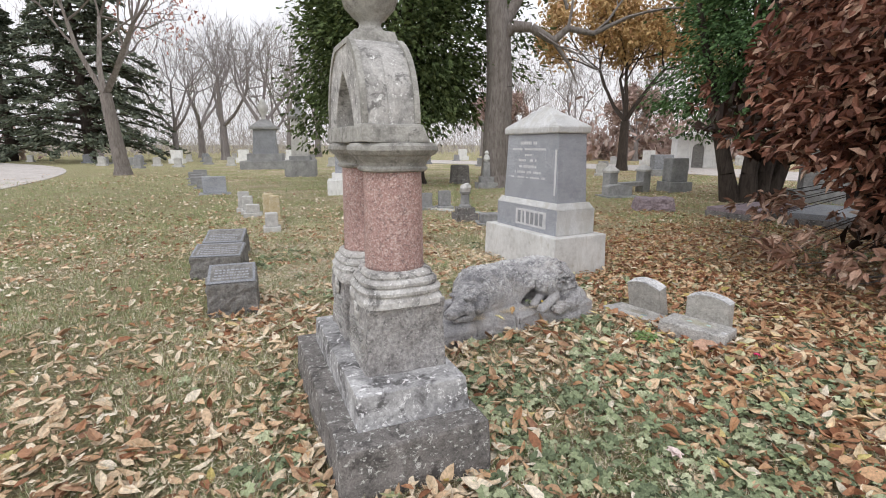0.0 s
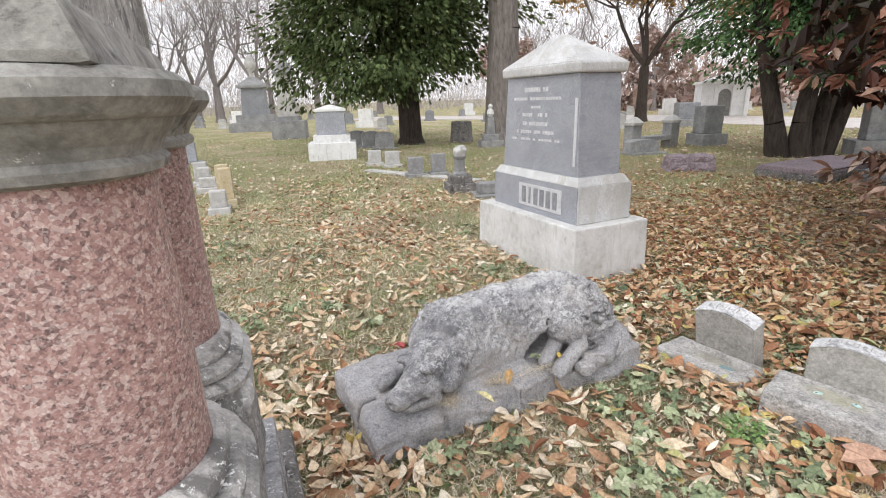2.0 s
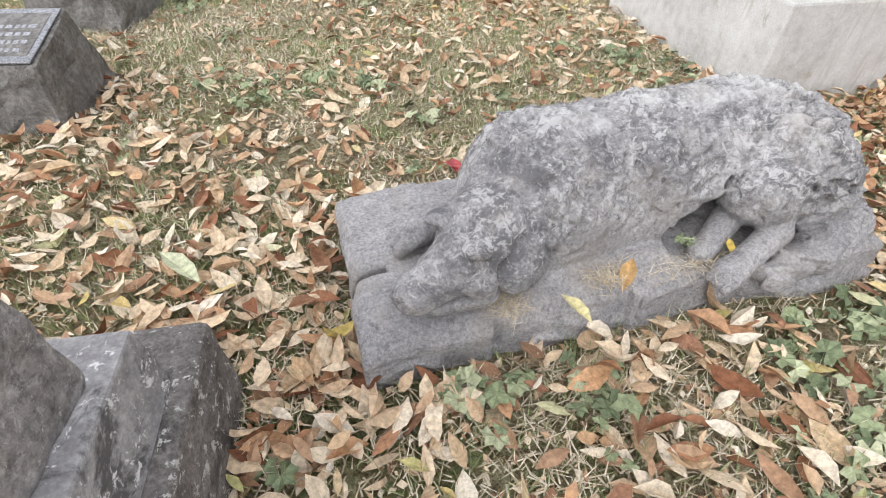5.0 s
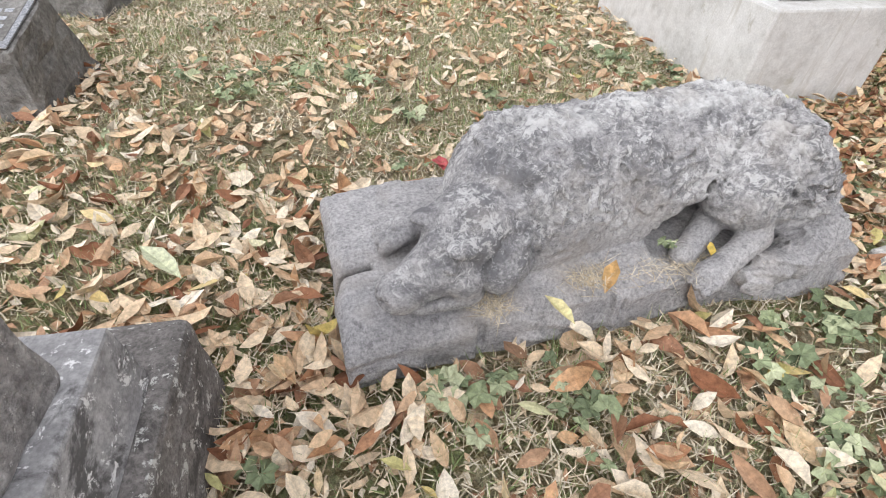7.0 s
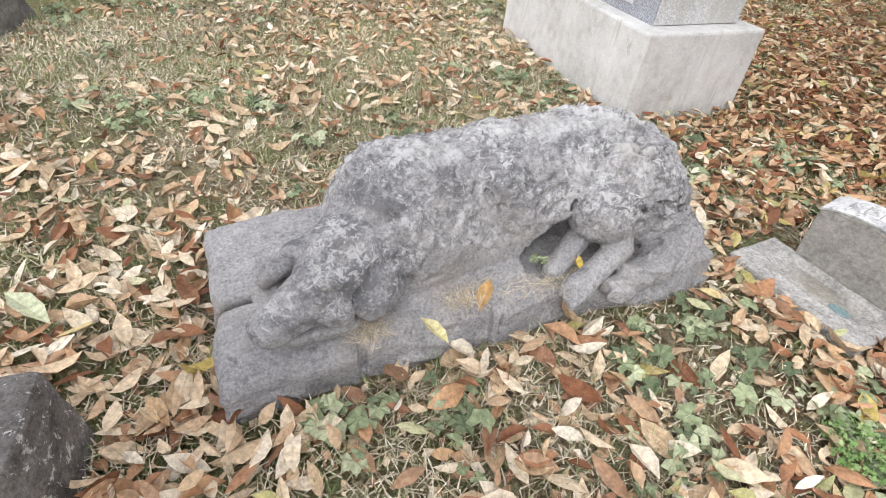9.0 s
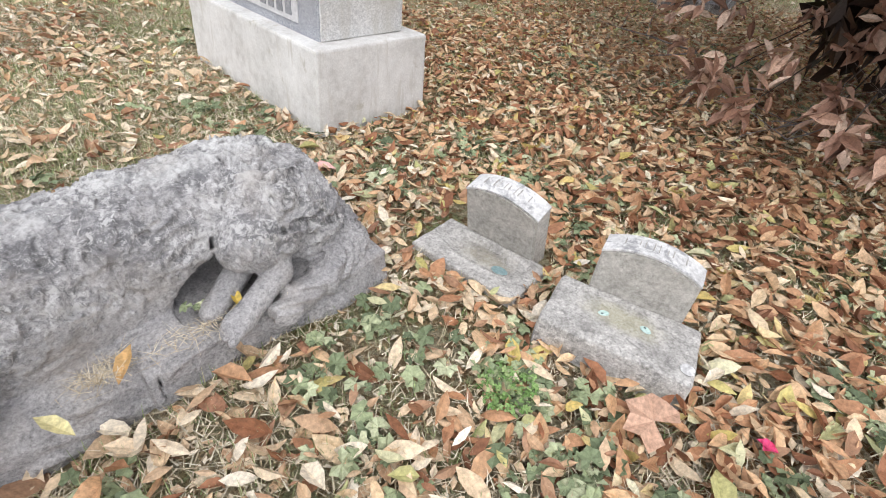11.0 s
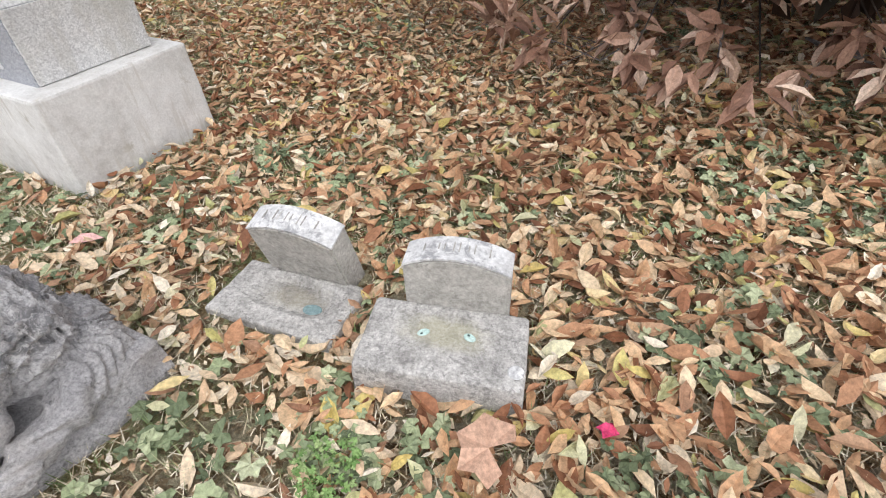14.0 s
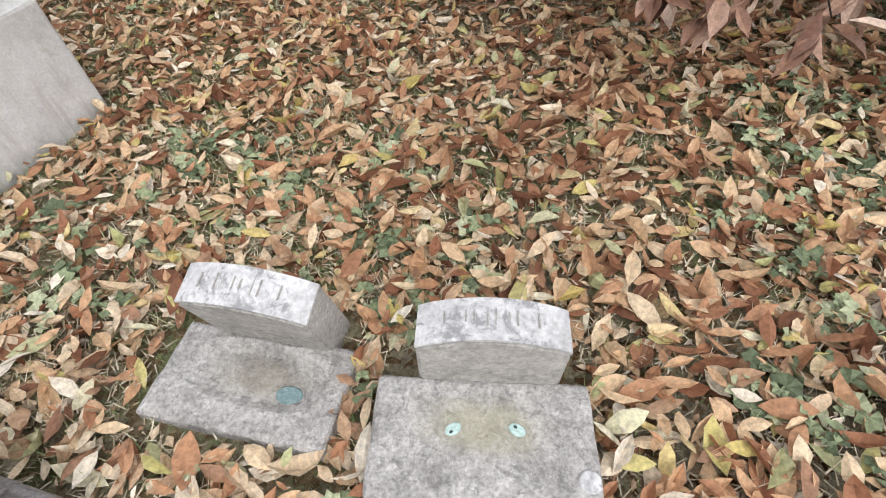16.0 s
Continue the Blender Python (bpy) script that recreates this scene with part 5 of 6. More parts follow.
    tagged(adopt(raw_mesh("dead_twigs", v, f, bark_pale), t, "deadwood"), kind="stuff")


magnolia()


# ---- leaf litter, grass and weeds: uncountable stuff on the ground ----
FOOTPRINTS = ((1.175, 5.759, 26.7, -0.38, 0.38, -0.70, 0.70), (0.217, 1.891, 23.1, -0.66, 0.01, -0.01, 1.33), (-0.02, 3.155, 29.4, 0.0, 1.45, -0.01, 0.56),
              (1.757, 3.295, -48.5, -0.24, 0.24, 0.0, 0.38), (1.46, 3.815, -56, -0.24, 0.24, 0.0, 0.38), (-1.735, 3.86, 29.5, -0.21, 0.21, 0, 0.6), (-2.36, 5.03, 25, -0.29, 0.29, 0, 0.62), (-2.75, 5.72, 22, -0.27, 0.27, 0, 0.66))


def clear_of_stones(p, margin=0.0):
    ok = np.ones(len(p), bool)
    for x, y, turn, x0, x1, y0, y1 in FOOTPRINTS:
        c, s = math.cos(radians(turn)), math.sin(radians(turn))
        dx, dy = p[:, 0] - x, p[:, 1] - y
        a, b = dx * c + dy * s, -dx * s + dy * c
        ok &= ~((a > x0 - margin) & (a < x1 + margin) & (b > y0 - margin) & (b < y1 + margin))
    return ok


def fading(p, x0, x1, y0, y1, width=4.0):
    """1 inside, falling to 0 unevenly towards the edges."""
    wob = 1.2 * lattice_noise(np.column_stack([p * 0.7, 0 * p[:, 0]]), 91)
    x, y = p[:, 0] + wob, p[:, 1] + wob
    return soft(x - x0, 0.8, width) * soft(x1 - x, 0.8, width) * soft(y - y0, 0.8, width) * soft(y1 - y, 0.8, width)


def litter_density(p):
    x, y = p[:, 0], p[:, 1]
    patch = lattice_noise(np.stack([x * 1.1, y * 1.1, 0 * x], 1), 51)
    fine = lattice_noise(np.stack([x * 3.2, y * 3.2, 0 * x], 1), 52)
    right = soft(x - 0.10 * (y - 3.5), 0.5, 2.2) * soft(9.5 - y, 0, 3)
    mid = soft(x, -3.0, -0.4) * soft(10.5 - y, 0, 4)
    d = 125 + 260 * mid * (1 - 0.36 * soft(y, 3.7, 5.0)) + 520 * right
    drift = 1 + 0.9 * ~clear_of_stones(p, 0.13)
    return np.clip(d * drift * (1 + 0.75 * patch * (1 - 0.6 * right) + 0.75 * fine * (1 - 0.5 * right)), 8, 1250)


def litter():
    rng = np.random.default_rng(61)
    n = 260000
    p = np.stack([rng.uniform(-10, 10, n), rng.uniform(-2.5, 12, n)], 1)
    keep = (rng.random(n) < litter_density(p) * fading(p, -10, 10, -2.5, 12, 3.0) / (n / (20 * 14.5))) & clear_of_stones(p)
    p = p[keep]
    n = len(p)
    close = soft(5.5 - p[:, 1], 0, 2)
    L = np.clip(rng.normal(0.072, 0.022, n), 0.03, 0.125) * (0.92 + 0.14 * close)
    z = ground_height(p[:, 0], p[:, 1]) + 0.012 + 0.045 * rng.random(n) ** 1.4 * np.clip(litter_density(p) / 450, 0.25, 1)
    at, rot, width, bend = np.column_stack([p, z]), turns(rng, n, 20), L * rng.uniform(0.34, 0.56, n), rng.uniform(-1.4, 2.6, n)
    pale = rng.random(n) < 0.80 - 0.66 * soft(p[:, 0] - 0.10 * (p[:, 1] - 3.5), 0.5, 2.2)
    bent = (rng.random(n) < 0.6) & (p[:, 1] < 5.2) & (p[:, 1] > 1.2) & (np.abs(p[:, 0] - 1.0) < 3.2)
    for name, label, mat, pick, shape in (("fallen_leaves", "thick litter of tan and brown fallen magnolia leaves", litter_mat, ~pale & ~bent, (LEAF_V, LEAF_F)), ("curled_leaves", "curled brown and orange fallen magnolia leaves", litter_mat, ~pale & bent, (BENT_V, BENT_F)),
                                          ("pale_fallen_leaves", "pale tan and cream fallen leaves in the grass", litter_pale, pale & ~bent, (LEAF_V, LEAF_F)), ("pale_curled_leaves", "curled pale tan fallen leaves in the grass", litter_pale, pale & bent, (BENT_V, BENT_F))):
        tagged(scatter(name, at[pick], rot[pick], L[pick], width[pick], mat, shape, curl=bend[pick]), label, "leaves", kind="stuff")
    # smaller leaves over the far lawn
    n = 46000
    p = np.stack([rng.uniform(-20, 17, n), 2 + 28 * rng.random(n) ** 1.2], 1)
    patch = lattice_noise(np.stack([p[:, 0] * 0.5, p[:, 1] * 0.5, 0 * p[:, 0]], 1), 53) + 0.6 * lattice_noise(np.stack([p[:, 0] * 1.7, p[:, 1] * 1.7, 0 * p[:, 0]], 1), 54)
    p = p[(rng.random(n) < (0.42 + 0.55 * patch) * fading(p, -20, 17, -2, 30, 6.0) * (1 - soft(p[:, 0], -4.5, -3) * soft(8.5 - p[:, 1], 0, 1.5))) & clear_of_stones(p)]
    n = len(p)
    L = rng.uniform(0.05, 0.10, n)
    ob = scatter("scattered_leaves", np.column_stack([p, ground_height(p[:, 0], p[:, 1]) + 0.02 + 0.02 * rng.random(n)]), turns(rng, n, 18), L, L * 0.7, litter_pale, (CHIP_V, CHIP_F))
    tagged(ob, "scattered tan dry leaves over the lawn", "leaves", kind="stuff")


def grass():
    rng = np.random.default_rng(62)
    for name, label, mat, n, box, size, bias in (("grass", "short patchy autumn grass", grass_mat, 820000, (-9.5, 7.5, -1.5, 12), (0.028, 0.072), 0), ("dry_grass", "flattened dry straw-coloured grass", straw_mat, 860000, (-7, 7.5, -1.5, 10.5), (0.02, 0.065), 1),
                                                  ("far_grass", "patchy lawn grass", grass_mat, 110000, (-18, 15, 5.5, 24), (0.06, 0.11), 0)):
        p = np.stack([rng.uniform(box[0], box[1], n), rng.uniform(box[2], box[3], n)], 1)
        patch = lattice_noise(np.stack([p[:, 0] * 1.4, p[:, 1] * 1.4, 0 * p[:, 0]], 1), 70 + bias) + 0.6 * lattice_noise(np.stack([p[:, 0] * 5, p[:, 1] * 5, 0 * p[:, 0]], 1), 72 + bias)
        side = 0.95 - 0.65 * soft(p[:, 0], 0.4, 2.6) if box[3] < 15 else 0.8
        if bias:
            side = side * (0.35 + 0.65 * soft(p[:, 0] + 0.5 * (p[:, 1] - 3.0), -2.4, -0.5))
        p = p[(rng.random(n) < np.clip(side * (0.75 + 0.75 * patch), 0.04, 1) * fading(p, *box, 3.5)) & clear_of_stones(p, -0.01)]
        n = len(p)
        L = rng.uniform(*size, n)
        a = rng.uniform(0, 2 * np.pi, n)
        lay = rng.uniform(0.1, 0.8, n) if not bias else rng.uniform(0.85, 1.45, n)
        d = np.stack([np.cos(a) * np.sin(lay), np.sin(a) * np.sin(lay), np.cos(lay)], 1)
        x = np.stack([-np.sin(a), np.cos(a), 0 * a], 1)
        rot = np.stack([x, d, np.cross(x, d)], 2)
        z = ground_height(p[:, 0], p[:, 1]) + (0.012 * rng.random(n) if bias else -0.002)
        ob = scatter(name, np.column_stack([p, z]), rot, L, np.full(n, 0.008 if box[3] > 15 else 0.0042 if bias else 0.0034), mat, (BLADE_V, BLADE_F))
        tagged(ob, label, "grass", kind="stuff")


def crumbs():
    rng = np.random.default_rng(66)
    n = 150000
    p = np.stack([rng.uniform(-6, 7.5, n), rng.uniform(-2, 10, n)], 1)
    p = p[clear_of_stones(p) & (rng.random(n) < np.clip(litter_density(p) / 450, 0.45, 1) * fading(p, -6, 7.5, -2, 10, 3.0))]
    n = len(p)
    L = rng.uniform(0.012, 0.040, n)
    ob = scatter("leaf_crumbs", np.column_stack([p, ground_height(p[:, 0], p[:, 1]) + 0.006 + 0.012 * rng.random(n)]), turns(rng, n, 22), L, L * rng.uniform(0.3, 0.8, n), litter_pale, (CHIP_V, CHIP_F))
    tagged(ob, "small broken bits of dry brown leaves", "leaves", kind="stuff")


def weeds():
    rng = np.random.default_rng(63)
    n = 17000
    c = np.stack([rng.uniform(-4, 7, n), rng.uniform(-2, 9, n)], 1)
    f = lattice_noise(np.stack([c[:, 0] * 1.5, c[:, 1] * 1.5, 0 * c[:, 0]], 1), 81) + 0.7 * lattice_noise(np.stack([c[:, 0] * 4, c[:, 1] * 4, 0 * c[:, 0]], 1), 82)
    near = soft(4.4 - c[:, 1], 0, 1.6) * soft(c[:, 0], -1.0, 0.4) * (1 - 0.55 * soft(c[:, 0], 1.7, 2.5))
    c = c[(f > 0.34 - 0.46 * near) & clear_of_stones(c, 0.03) & (rng.random(n) < (0.34 + 0.62 * near) * fading(c, -4, 7, -2, 9, 3.0))]
    k = 5
    p = np.repeat(c, k, 0) + rng.normal(0, 0.035, (len(c) * k, 2))
    p = p[clear_of_stones(p, 0.02)]
    n = len(p)
    L = rng.uniform(0.03, 0.085, n)
    ob = scatter("weeds", np.column_stack([p, ground_height(p[:, 0], p[:, 1]) + rng.uniform(0.018, 0.05, n)]), turns(rng, n, 22), L, L * 0.9, weed_mat, (PALM_V, PALM_F))
    tagged(ob, "low green lobed weeds among the leaves", "weeds", kind="stuff")


litter()
grass()
crumbs()
weeds()


def slab_debris():
    """Dry stalks blown on to the statue's ledge and a sprig in its hollow."""
    rng = np.random.default_rng(68)
    n = 420
    pick = rng.integers(0, 3, n)
    c = np.array(((0.84, 0.035), (0.60, 0.05), (0.34, 0.03)))[pick] + rng.normal(0, 1, (n, 2)) * np.array(((0.075, 0.022), (0.03, 0.015), (0.02, 0.02)))[pick]
    a, lay = rng.uniform(0, 2 * np.pi, n), rng.uniform(1.25, 1.6, n)
    d = np.stack([np.cos(a) * np.sin(lay), np.sin(a) * np.sin(lay), np.cos(lay)], 1)
    x = np.stack([-np.sin(a), np.cos(a), 0 * a], 1)
    ob = scatter("dry_stalks", np.column_stack([c, 0.150 + 0.012 * rng.random(n)]), np.stack([x, d, np.cross(x, d)], 2), rng.uniform(0.03, 0.075, n), np.full(n, 0.0022), straw_mat, (BLADE_V, BLADE_F))
    ob.matrix_world = pose(-0.02, 3.155, 0, 0, 0, 29.4)
    tagged(ob, "dry straw stalks lying on the statue's slab", "straw", kind="stuff")
    n = 9
    c = np.column_stack([rng.normal(0.86, 0.02, n), rng.normal(0.085, 0.018, n), rng.uniform(0.155, 0.20, n)])
    L = rng.uniform(0.025, 0.055, n)
    ob = scatter("weed_sprig", c, turns(rng, n, 30), L, L * 0.7, weed_mat, (PALM_V, PALM_F))
    ob.matrix_world = pose(-0.02, 3.155, 0, 0, 0, 29.4)
    tagged(ob, "small green weed growing in the statue's hollow", "weeds", kind="stuff")


slab_debris()


def weed_tuft(at, n, reach, label, seed):
    """A bright green ferny weed: a rosette of small divided leaves on stems."""
    rng = np.random.default_rng(seed)
    t = thing("weed_tuft", at, label, "weed")
    a, r = rng.uniform(0, 2 * np.pi, n), reach * np.sqrt(rng.random(n))
    p = np.stack([r * np.cos(a), r * np.sin(a), 0.02 + 0.055 * rng.random(n) * (1 - 0.5 * r / reach)], 1)
    L = rng.uniform(0.012, 0.032, n)
    tagged(adopt(scatter("leaf_rosette", p, turns(rng, n, 26), L, L * 0.8, fresh_mat, (PALM_V, PALM_F)), t, "leaf_rosette"), kind="stuff")
    v, f = limb_mesh([((0, 0, -0.01), tuple(q - (0, 0, 0.003)), 0.0016, 0.0008) for q in p[:24]], 4)
    tagged(adopt(raw_mesh("stem_fan", v, f, fresh_mat), t, "stem_fan"), kind="stuff")


weed_tuft((1.445, 3.30, 0.0), 150, 0.085, "small bright green ferny weed among the leaves", 71)


# ---- roads ----
def ribbon(name, edge, width, label):
    """A gravel drive along an edge line, a low slab with its own thickness."""
    e = np.array(edge, float)
    d = np.gradient(e, axis=0)
    d /= np.linalg.norm(d, axis=1)[:, None]
    o = e + np.stack([-d[:, 1], d[:, 0]], 1) * width
    n = len(e)
    v = np.concatenate([np.column_stack([e, np.full(n, 0.02)]), np.column_stack([o, np.full(n, 0.02)]), np.column_stack([e, np.full(n, -0.1)]), np.column_stack([o, np.full(n, -0.1)])])
    f = [(i, i + 1, n + i + 1, n + i) for i in range(n - 1)] + [(2 * n + i, 2 * n + i + 1, i + 1, i) for i in range(n - 1)] + [(n + i, n + i + 1, 3 * n + i + 1, 3 * n + i) for i in range(n - 1)]
    ob = raw_mesh(name, v, f, gravel)
    tagged(ob, label, "road", kind="structure")


def smooth_line(pts, n=40):
    p = np.array(pts, float)
    t = np.linspace(0, len(p) - 1, n)
    i = np.clip(t.astype(int), 0, len(p) - 2)
    f = (t - i)[:, None]
    line = p[i] * (1 - f) + p[i + 1] * f
    for _ in range(12):
        line[1:-1] = (line[:-2] + line[1:-1] * 2 + line[2:]) / 4
    return line


ribbon("road", smooth_line([(-10, 2), (-11.5, 9), (-13.6, 15), (-17, 22), (-21.5, 28.8), (-30, 37), (-50, 46), (-80, 52)]), 9.0, "pale gravel cemetery drive curving away")
ribbon("road_far", smooth_line([(40, 4), (24, 10), (15, 15.6), (12.6, 22), (10, 29), (0, 38), (-10, 44)][::-1]), 6.5, "pale gravel drive beyond the trees")


# ---- more gravestones ----
def upright(at, turn, w, h, d, mat, label, top="flat", base=0.12, name="gravestone", group=""):
    t = thing(name, at, label, "gravestone", group, turn)
    if base:
        part("base", block(-w * 0.68, w * 0.68, -d * 0.95, d * 0.95, -0.05, base, 0.01), mat, t)
    if top == "flat":
        part("tablet", block(-w / 2, w / 2, -d / 2, d / 2, base, h, 0.02, n=3, rough=0.006, seed=h * 9), mat, t)
    else:
        rise = h - base
        out = [(w / 2 * math.cos(math.pi * i / 10), base + rise * 0.78 + rise * 0.22 * math.sin(math.pi * i / 10)) for i in range(11)]
        part("tablet", extrude_outline([(w / 2, base)] + out + [(-w / 2, base)], -d / 2, d / 2), mat, t).matrix_local = pose(0, 0, 0, 0, 0, 90)
    return t


def pedestal_stone(at, turn, label):
    """A short pillar with a broken rounded finial on a two-step base."""
    t = thing("pillar_gravestone", at, label, "gravestone", turn=turn)
    part("base", block(-0.21, 0.21, -0.18, 0.18, -0.05, 0.16, 0.012, n=3, rough=0.005), lime_dark, t)
    part("step", block(-0.16, 0.16, -0.14, 0.14, 0.158, 0.27, 0.012, n=3, rough=0.004), lime_dark, t)
    part("pillar", lathe([(0.10, 0.268), (0.10, 0.30), (0.075, 0.33), (0.07, 0.50), (0.085, 0.52), (0.095, 0.55)], 20, square=0.5), far_grey, t)
    bm = bmesh.new()
    bmesh.ops.create_icosphere(bm, subdivisions=3, radius=0.105)
    roughen(bm, 0.03, 2.0, 14)
    bmesh.ops.translate(bm, vec=(0.01, 0, 0.60), verts=bm.verts)
    part("finial", bm, far_pale, t, "broken pale rounded finial")


pedestal_stone((0.40, 8.90, 0), 12, "dark stained pillar gravestone with broken pale finial")
upright((0.86, 8.6, 0), 8, 0.42, 0.20, 0.26, far_grey, "low grey block gravestone with rough top", base=0.05)
for x, y, w, h, m, lab in ((-0.38, 10.65, 0.28, 0.36, far_grey, "small grey tablet with pale top"), (0.03, 10.75, 0.26, 0.40, far_grey, "small grey weathered tablet"), (-0.98, 12.1, 0.30, 0.34, far_pale, "small pale weathered tablet"), (-1.42, 12.5, 0.28, 0.33, far_pale, "small pale weathered tablet")):
    upright((x, y, 0), 14, w, h, 0.16, m, lab, base=0.07, group="row of small tablets")
# low curb joining the small tablets
curb = link("stone_curb", block(-1.4, 1.4, -0.12, 0.12, -0.05, 0.035, 0.01, n=4, rough=0.006), far_pale)
curb.matrix_world = pose(-0.35, 10.75, 0, 0, 0, -38)
tagged(curb, "low pale stone curb under the small tablets", "curb")

# pale lichen-stained cluster along the left row
for x, y, w, h, m, lab in ((-2.80, 7.92, 0.20, 0.30, far_pale, "small pale weathered stone block"), (-2.93, 8.5, 0.17, 0.52, ochre_stone, "narrow pale stone with ochre lichen"), (-3.25, 9.1, 0.20, 0.50, ochre_stone, "narrow pale stone with ochre lichen"), (-3.75, 9.6, 0.26, 0.24, far_pale, "small pale weathered stone block"), (-4.2, 10.3, 0.22, 0.42, far_pale, "narrow pale weathered stone marker"), (-4.0, 10.0, 0.2, 0.36, far_pale, "narrow pale weathered stone marker")):
    upright((x, y, 0), 20, w, h, 0.16, m, lab, base=0.08, group="row of small pale stones")
upright((-6.55, 14.1, 0), 24, 0.62, 0.50, 0.3, gran_grey, "grey granite block gravestone", base=0.03)
for x, y in ((-7.7, 16.0), (-8.6, 17.4), (-9.4, 19.0), (-10.3, 20.6), (-11.0, 22.4)):
    upright((x, y, 0), 24, 0.55, 0.28, 0.3, far_grey, "low grey block gravestone", base=0.03, group="row of low blocks")


def white_monument(at, turn):
    t = thing("white_monument", at, "small white marble monument with stepped base and hipped cap", "monument", turn=turn)
    part("base", block(-0.58, 0.58, -0.42, 0.42, -0.05, 0.42, 0.015), white_marble, t)
    part("plinth", block(-0.45, 0.45, -0.31, 0.31, 0.418, 0.60, 0.012), white_marble, t)
    part("die", block(-0.36, 0.36, -0.23, 0.23, 0.598, 1.16, 0.012, top=(-0.35, 0.35, -0.22, 0.22)), gran_grey, t, "pale grey inscribed die")
    part("cap", block(-0.38, 0.38, -0.25, 0.25, 1.158, 1.22, 0.012), white_marble, t)
    part("cap_peak", block(-0.37, 0.37, -0.24, 0.24, 1.219, 1.32, 0.01, top=(-0.03, 0.03, -0.02, 0.02)), white_marble, t)


white_monument((-2.72, 14.2, 0), 10)


def tall_monument(at, turn, k, label, urn=True):
    t = thing("tall_monument", at, label, "monument", turn=turn)
    part("base", block(-1.45 * k, 1.45 * k, -1.1 * k, 1.1 * k, -0.05, 0.5 * k, 0.02), far_grey, t)
    part("step", block(-1.05 * k, 1.05 * k, -0.8 * k, 0.8 * k, 0.498 * k, 0.95 * k, 0.02), far_grey, t)
    part("die", block(-0.72 * k, 0.72 * k, -0.6 * k, 0.6 * k, 0.948 * k, 2.45 * k, 0.02, top=(-0.62 * k, 0.62 * k, -0.52 * k, 0.52 * k)), gran_dark, t, "dark inscribed die")
    part("cornice", block(-0.85 * k, 0.85 * k, -0.72 * k, 0.72 * k, 2.448 * k, 2.62 * k, 0.03), far_grey, t)
    part("pediment", block(-0.75 * k, 0.75 * k, -0.62 * k, 0.62 * k, 2.618 * k, 3.05 * k, 0.02, top=(-0.2 * k, 0.2 * k, -0.2 * k, 0.2 * k)), far_grey, t)
    if urn:
        part("urn", lathe([(0.2 * k, 3.04 * k), (0.12 * k, 3.15 * k), (0.14 * k, 3.3 * k), (0.3 * k, 3.6 * k), (0.33 * k, 3.85 * k), (0.2 * k, 4.0 * k), (0.22 * k, 4.1 * k), (0.05 * k, 4.3 * k)], 20), far_pale, t, smooth=True)


tall_monument((-10.5, 29.6, 0), 12, 0.93, "tall dark grey monument with pale carved urn")


def pillar_monument(at, turn):
    t = thing("pillar_monument", at, "tall weathered grey pillar monument with moulded cap", "monument", turn=turn)
    part("base", block(-0.66, 0.66, -0.6, 0.6, -0.05, 0.72, 0.02), far_grey, t)
    part("step", block(-0.46, 0.46, -0.42, 0.42, 0.718, 0.90, 0.02), far_grey, t)
    part("shaft", block(-0.36, 0.36, -0.34, 0.34, 0.898, 2.5, 0.02, top=(-0.30, 0.30, -0.28, 0.28)), far_pale, t)
    part("cap", lathe([(0.40, 2.49), (0.46, 2.6), (0.40, 2.72), (0.30, 2.85), (0.16, 3.0), (0.10, 3.15), (0.17, 3.3), (0.06, 3.5)], 20, square=0.4), far_grey, t)


pillar_monument((-6.4, 22.4, 0), 10)

# stones under the big evergreen
stump = link("stone_stump", lathe([(0.40, -0.05), (0.36, 0.2), (0.34, 0.62), (0.30, 0.66)], 18), lime_dark, smooth=False)
stump.matrix_world = pose(0.62, 18.3, 0)
tagged(stump, "dark square-cut stone stump under the evergreen", "gravestone")
t = thing("statuette_gravestone", (1.42, 16.2, 0), "small grey gravestone topped by a pale carved figure", "gravestone", turn=10)
part("base", block(-0.33, 0.33, -0.25, 0.25, -0.05, 0.18, 0.015), far_grey, t)
part("step", block(-0.22, 0.22, -0.18, 0.18, 0.178, 0.36, 0.015), far_grey, t)
part("pillar", block(-0.12, 0.12, -0.10, 0.10, 0.358, 0.85, 0.012, top=(-0.09, 0.09, -0.08, 0.08)), far_grey, t)
part("finial", lathe([(0.05, 0.84), (0.11, 0.92), (0.09, 1.02), (0.05, 1.07), (0.075, 1.13), (0.03, 1.2)], 14), white_marble, t)
for x, y, turn in ((-2.2, 17.0, 20), (-2.75, 17.6, 25), (-1.7, 16.4, 15)):
    upright((x, y, 0), turn, 0.55, 0.5, 0.16, far_grey, "grey tablet in the evergreen's shade", top="round", base=0.05, group="tablets under the evergreen")

# mauve rock and flat ledger slabs
bm = block(-0.44, 0.44, -0.27, 0.27, -0.08, 0.27, 0.05, n=8, rough=0.04, seed=3.0, top=(-0.36, 0.36, -0.19, 0.19), segs=3)
rock = link("rock_marker", bm, gran_mauve)
rock.matrix_world = pose(4.55, 10.55, 0, 0, 0, -8)
tagged(rock, "low rough mauve granite rock marker", "gravestone")


def ledger(at, turn, w, d, h, mat, label):
    t = thing("ledger_slab", at, label, "gravestone", "flat ledger slabs", turn)
    part("curb", block(-w / 2, w / 2, -d / 2, d / 2, -0.05, h * 0.6, 0.01), lime_dark, t)
    part("top", block(-w / 2 + 0.02, w / 2 - 0.02, -d / 2 + 0.02, d / 2 - 0.02, h * 0.598, h, 0.012), mat, t)


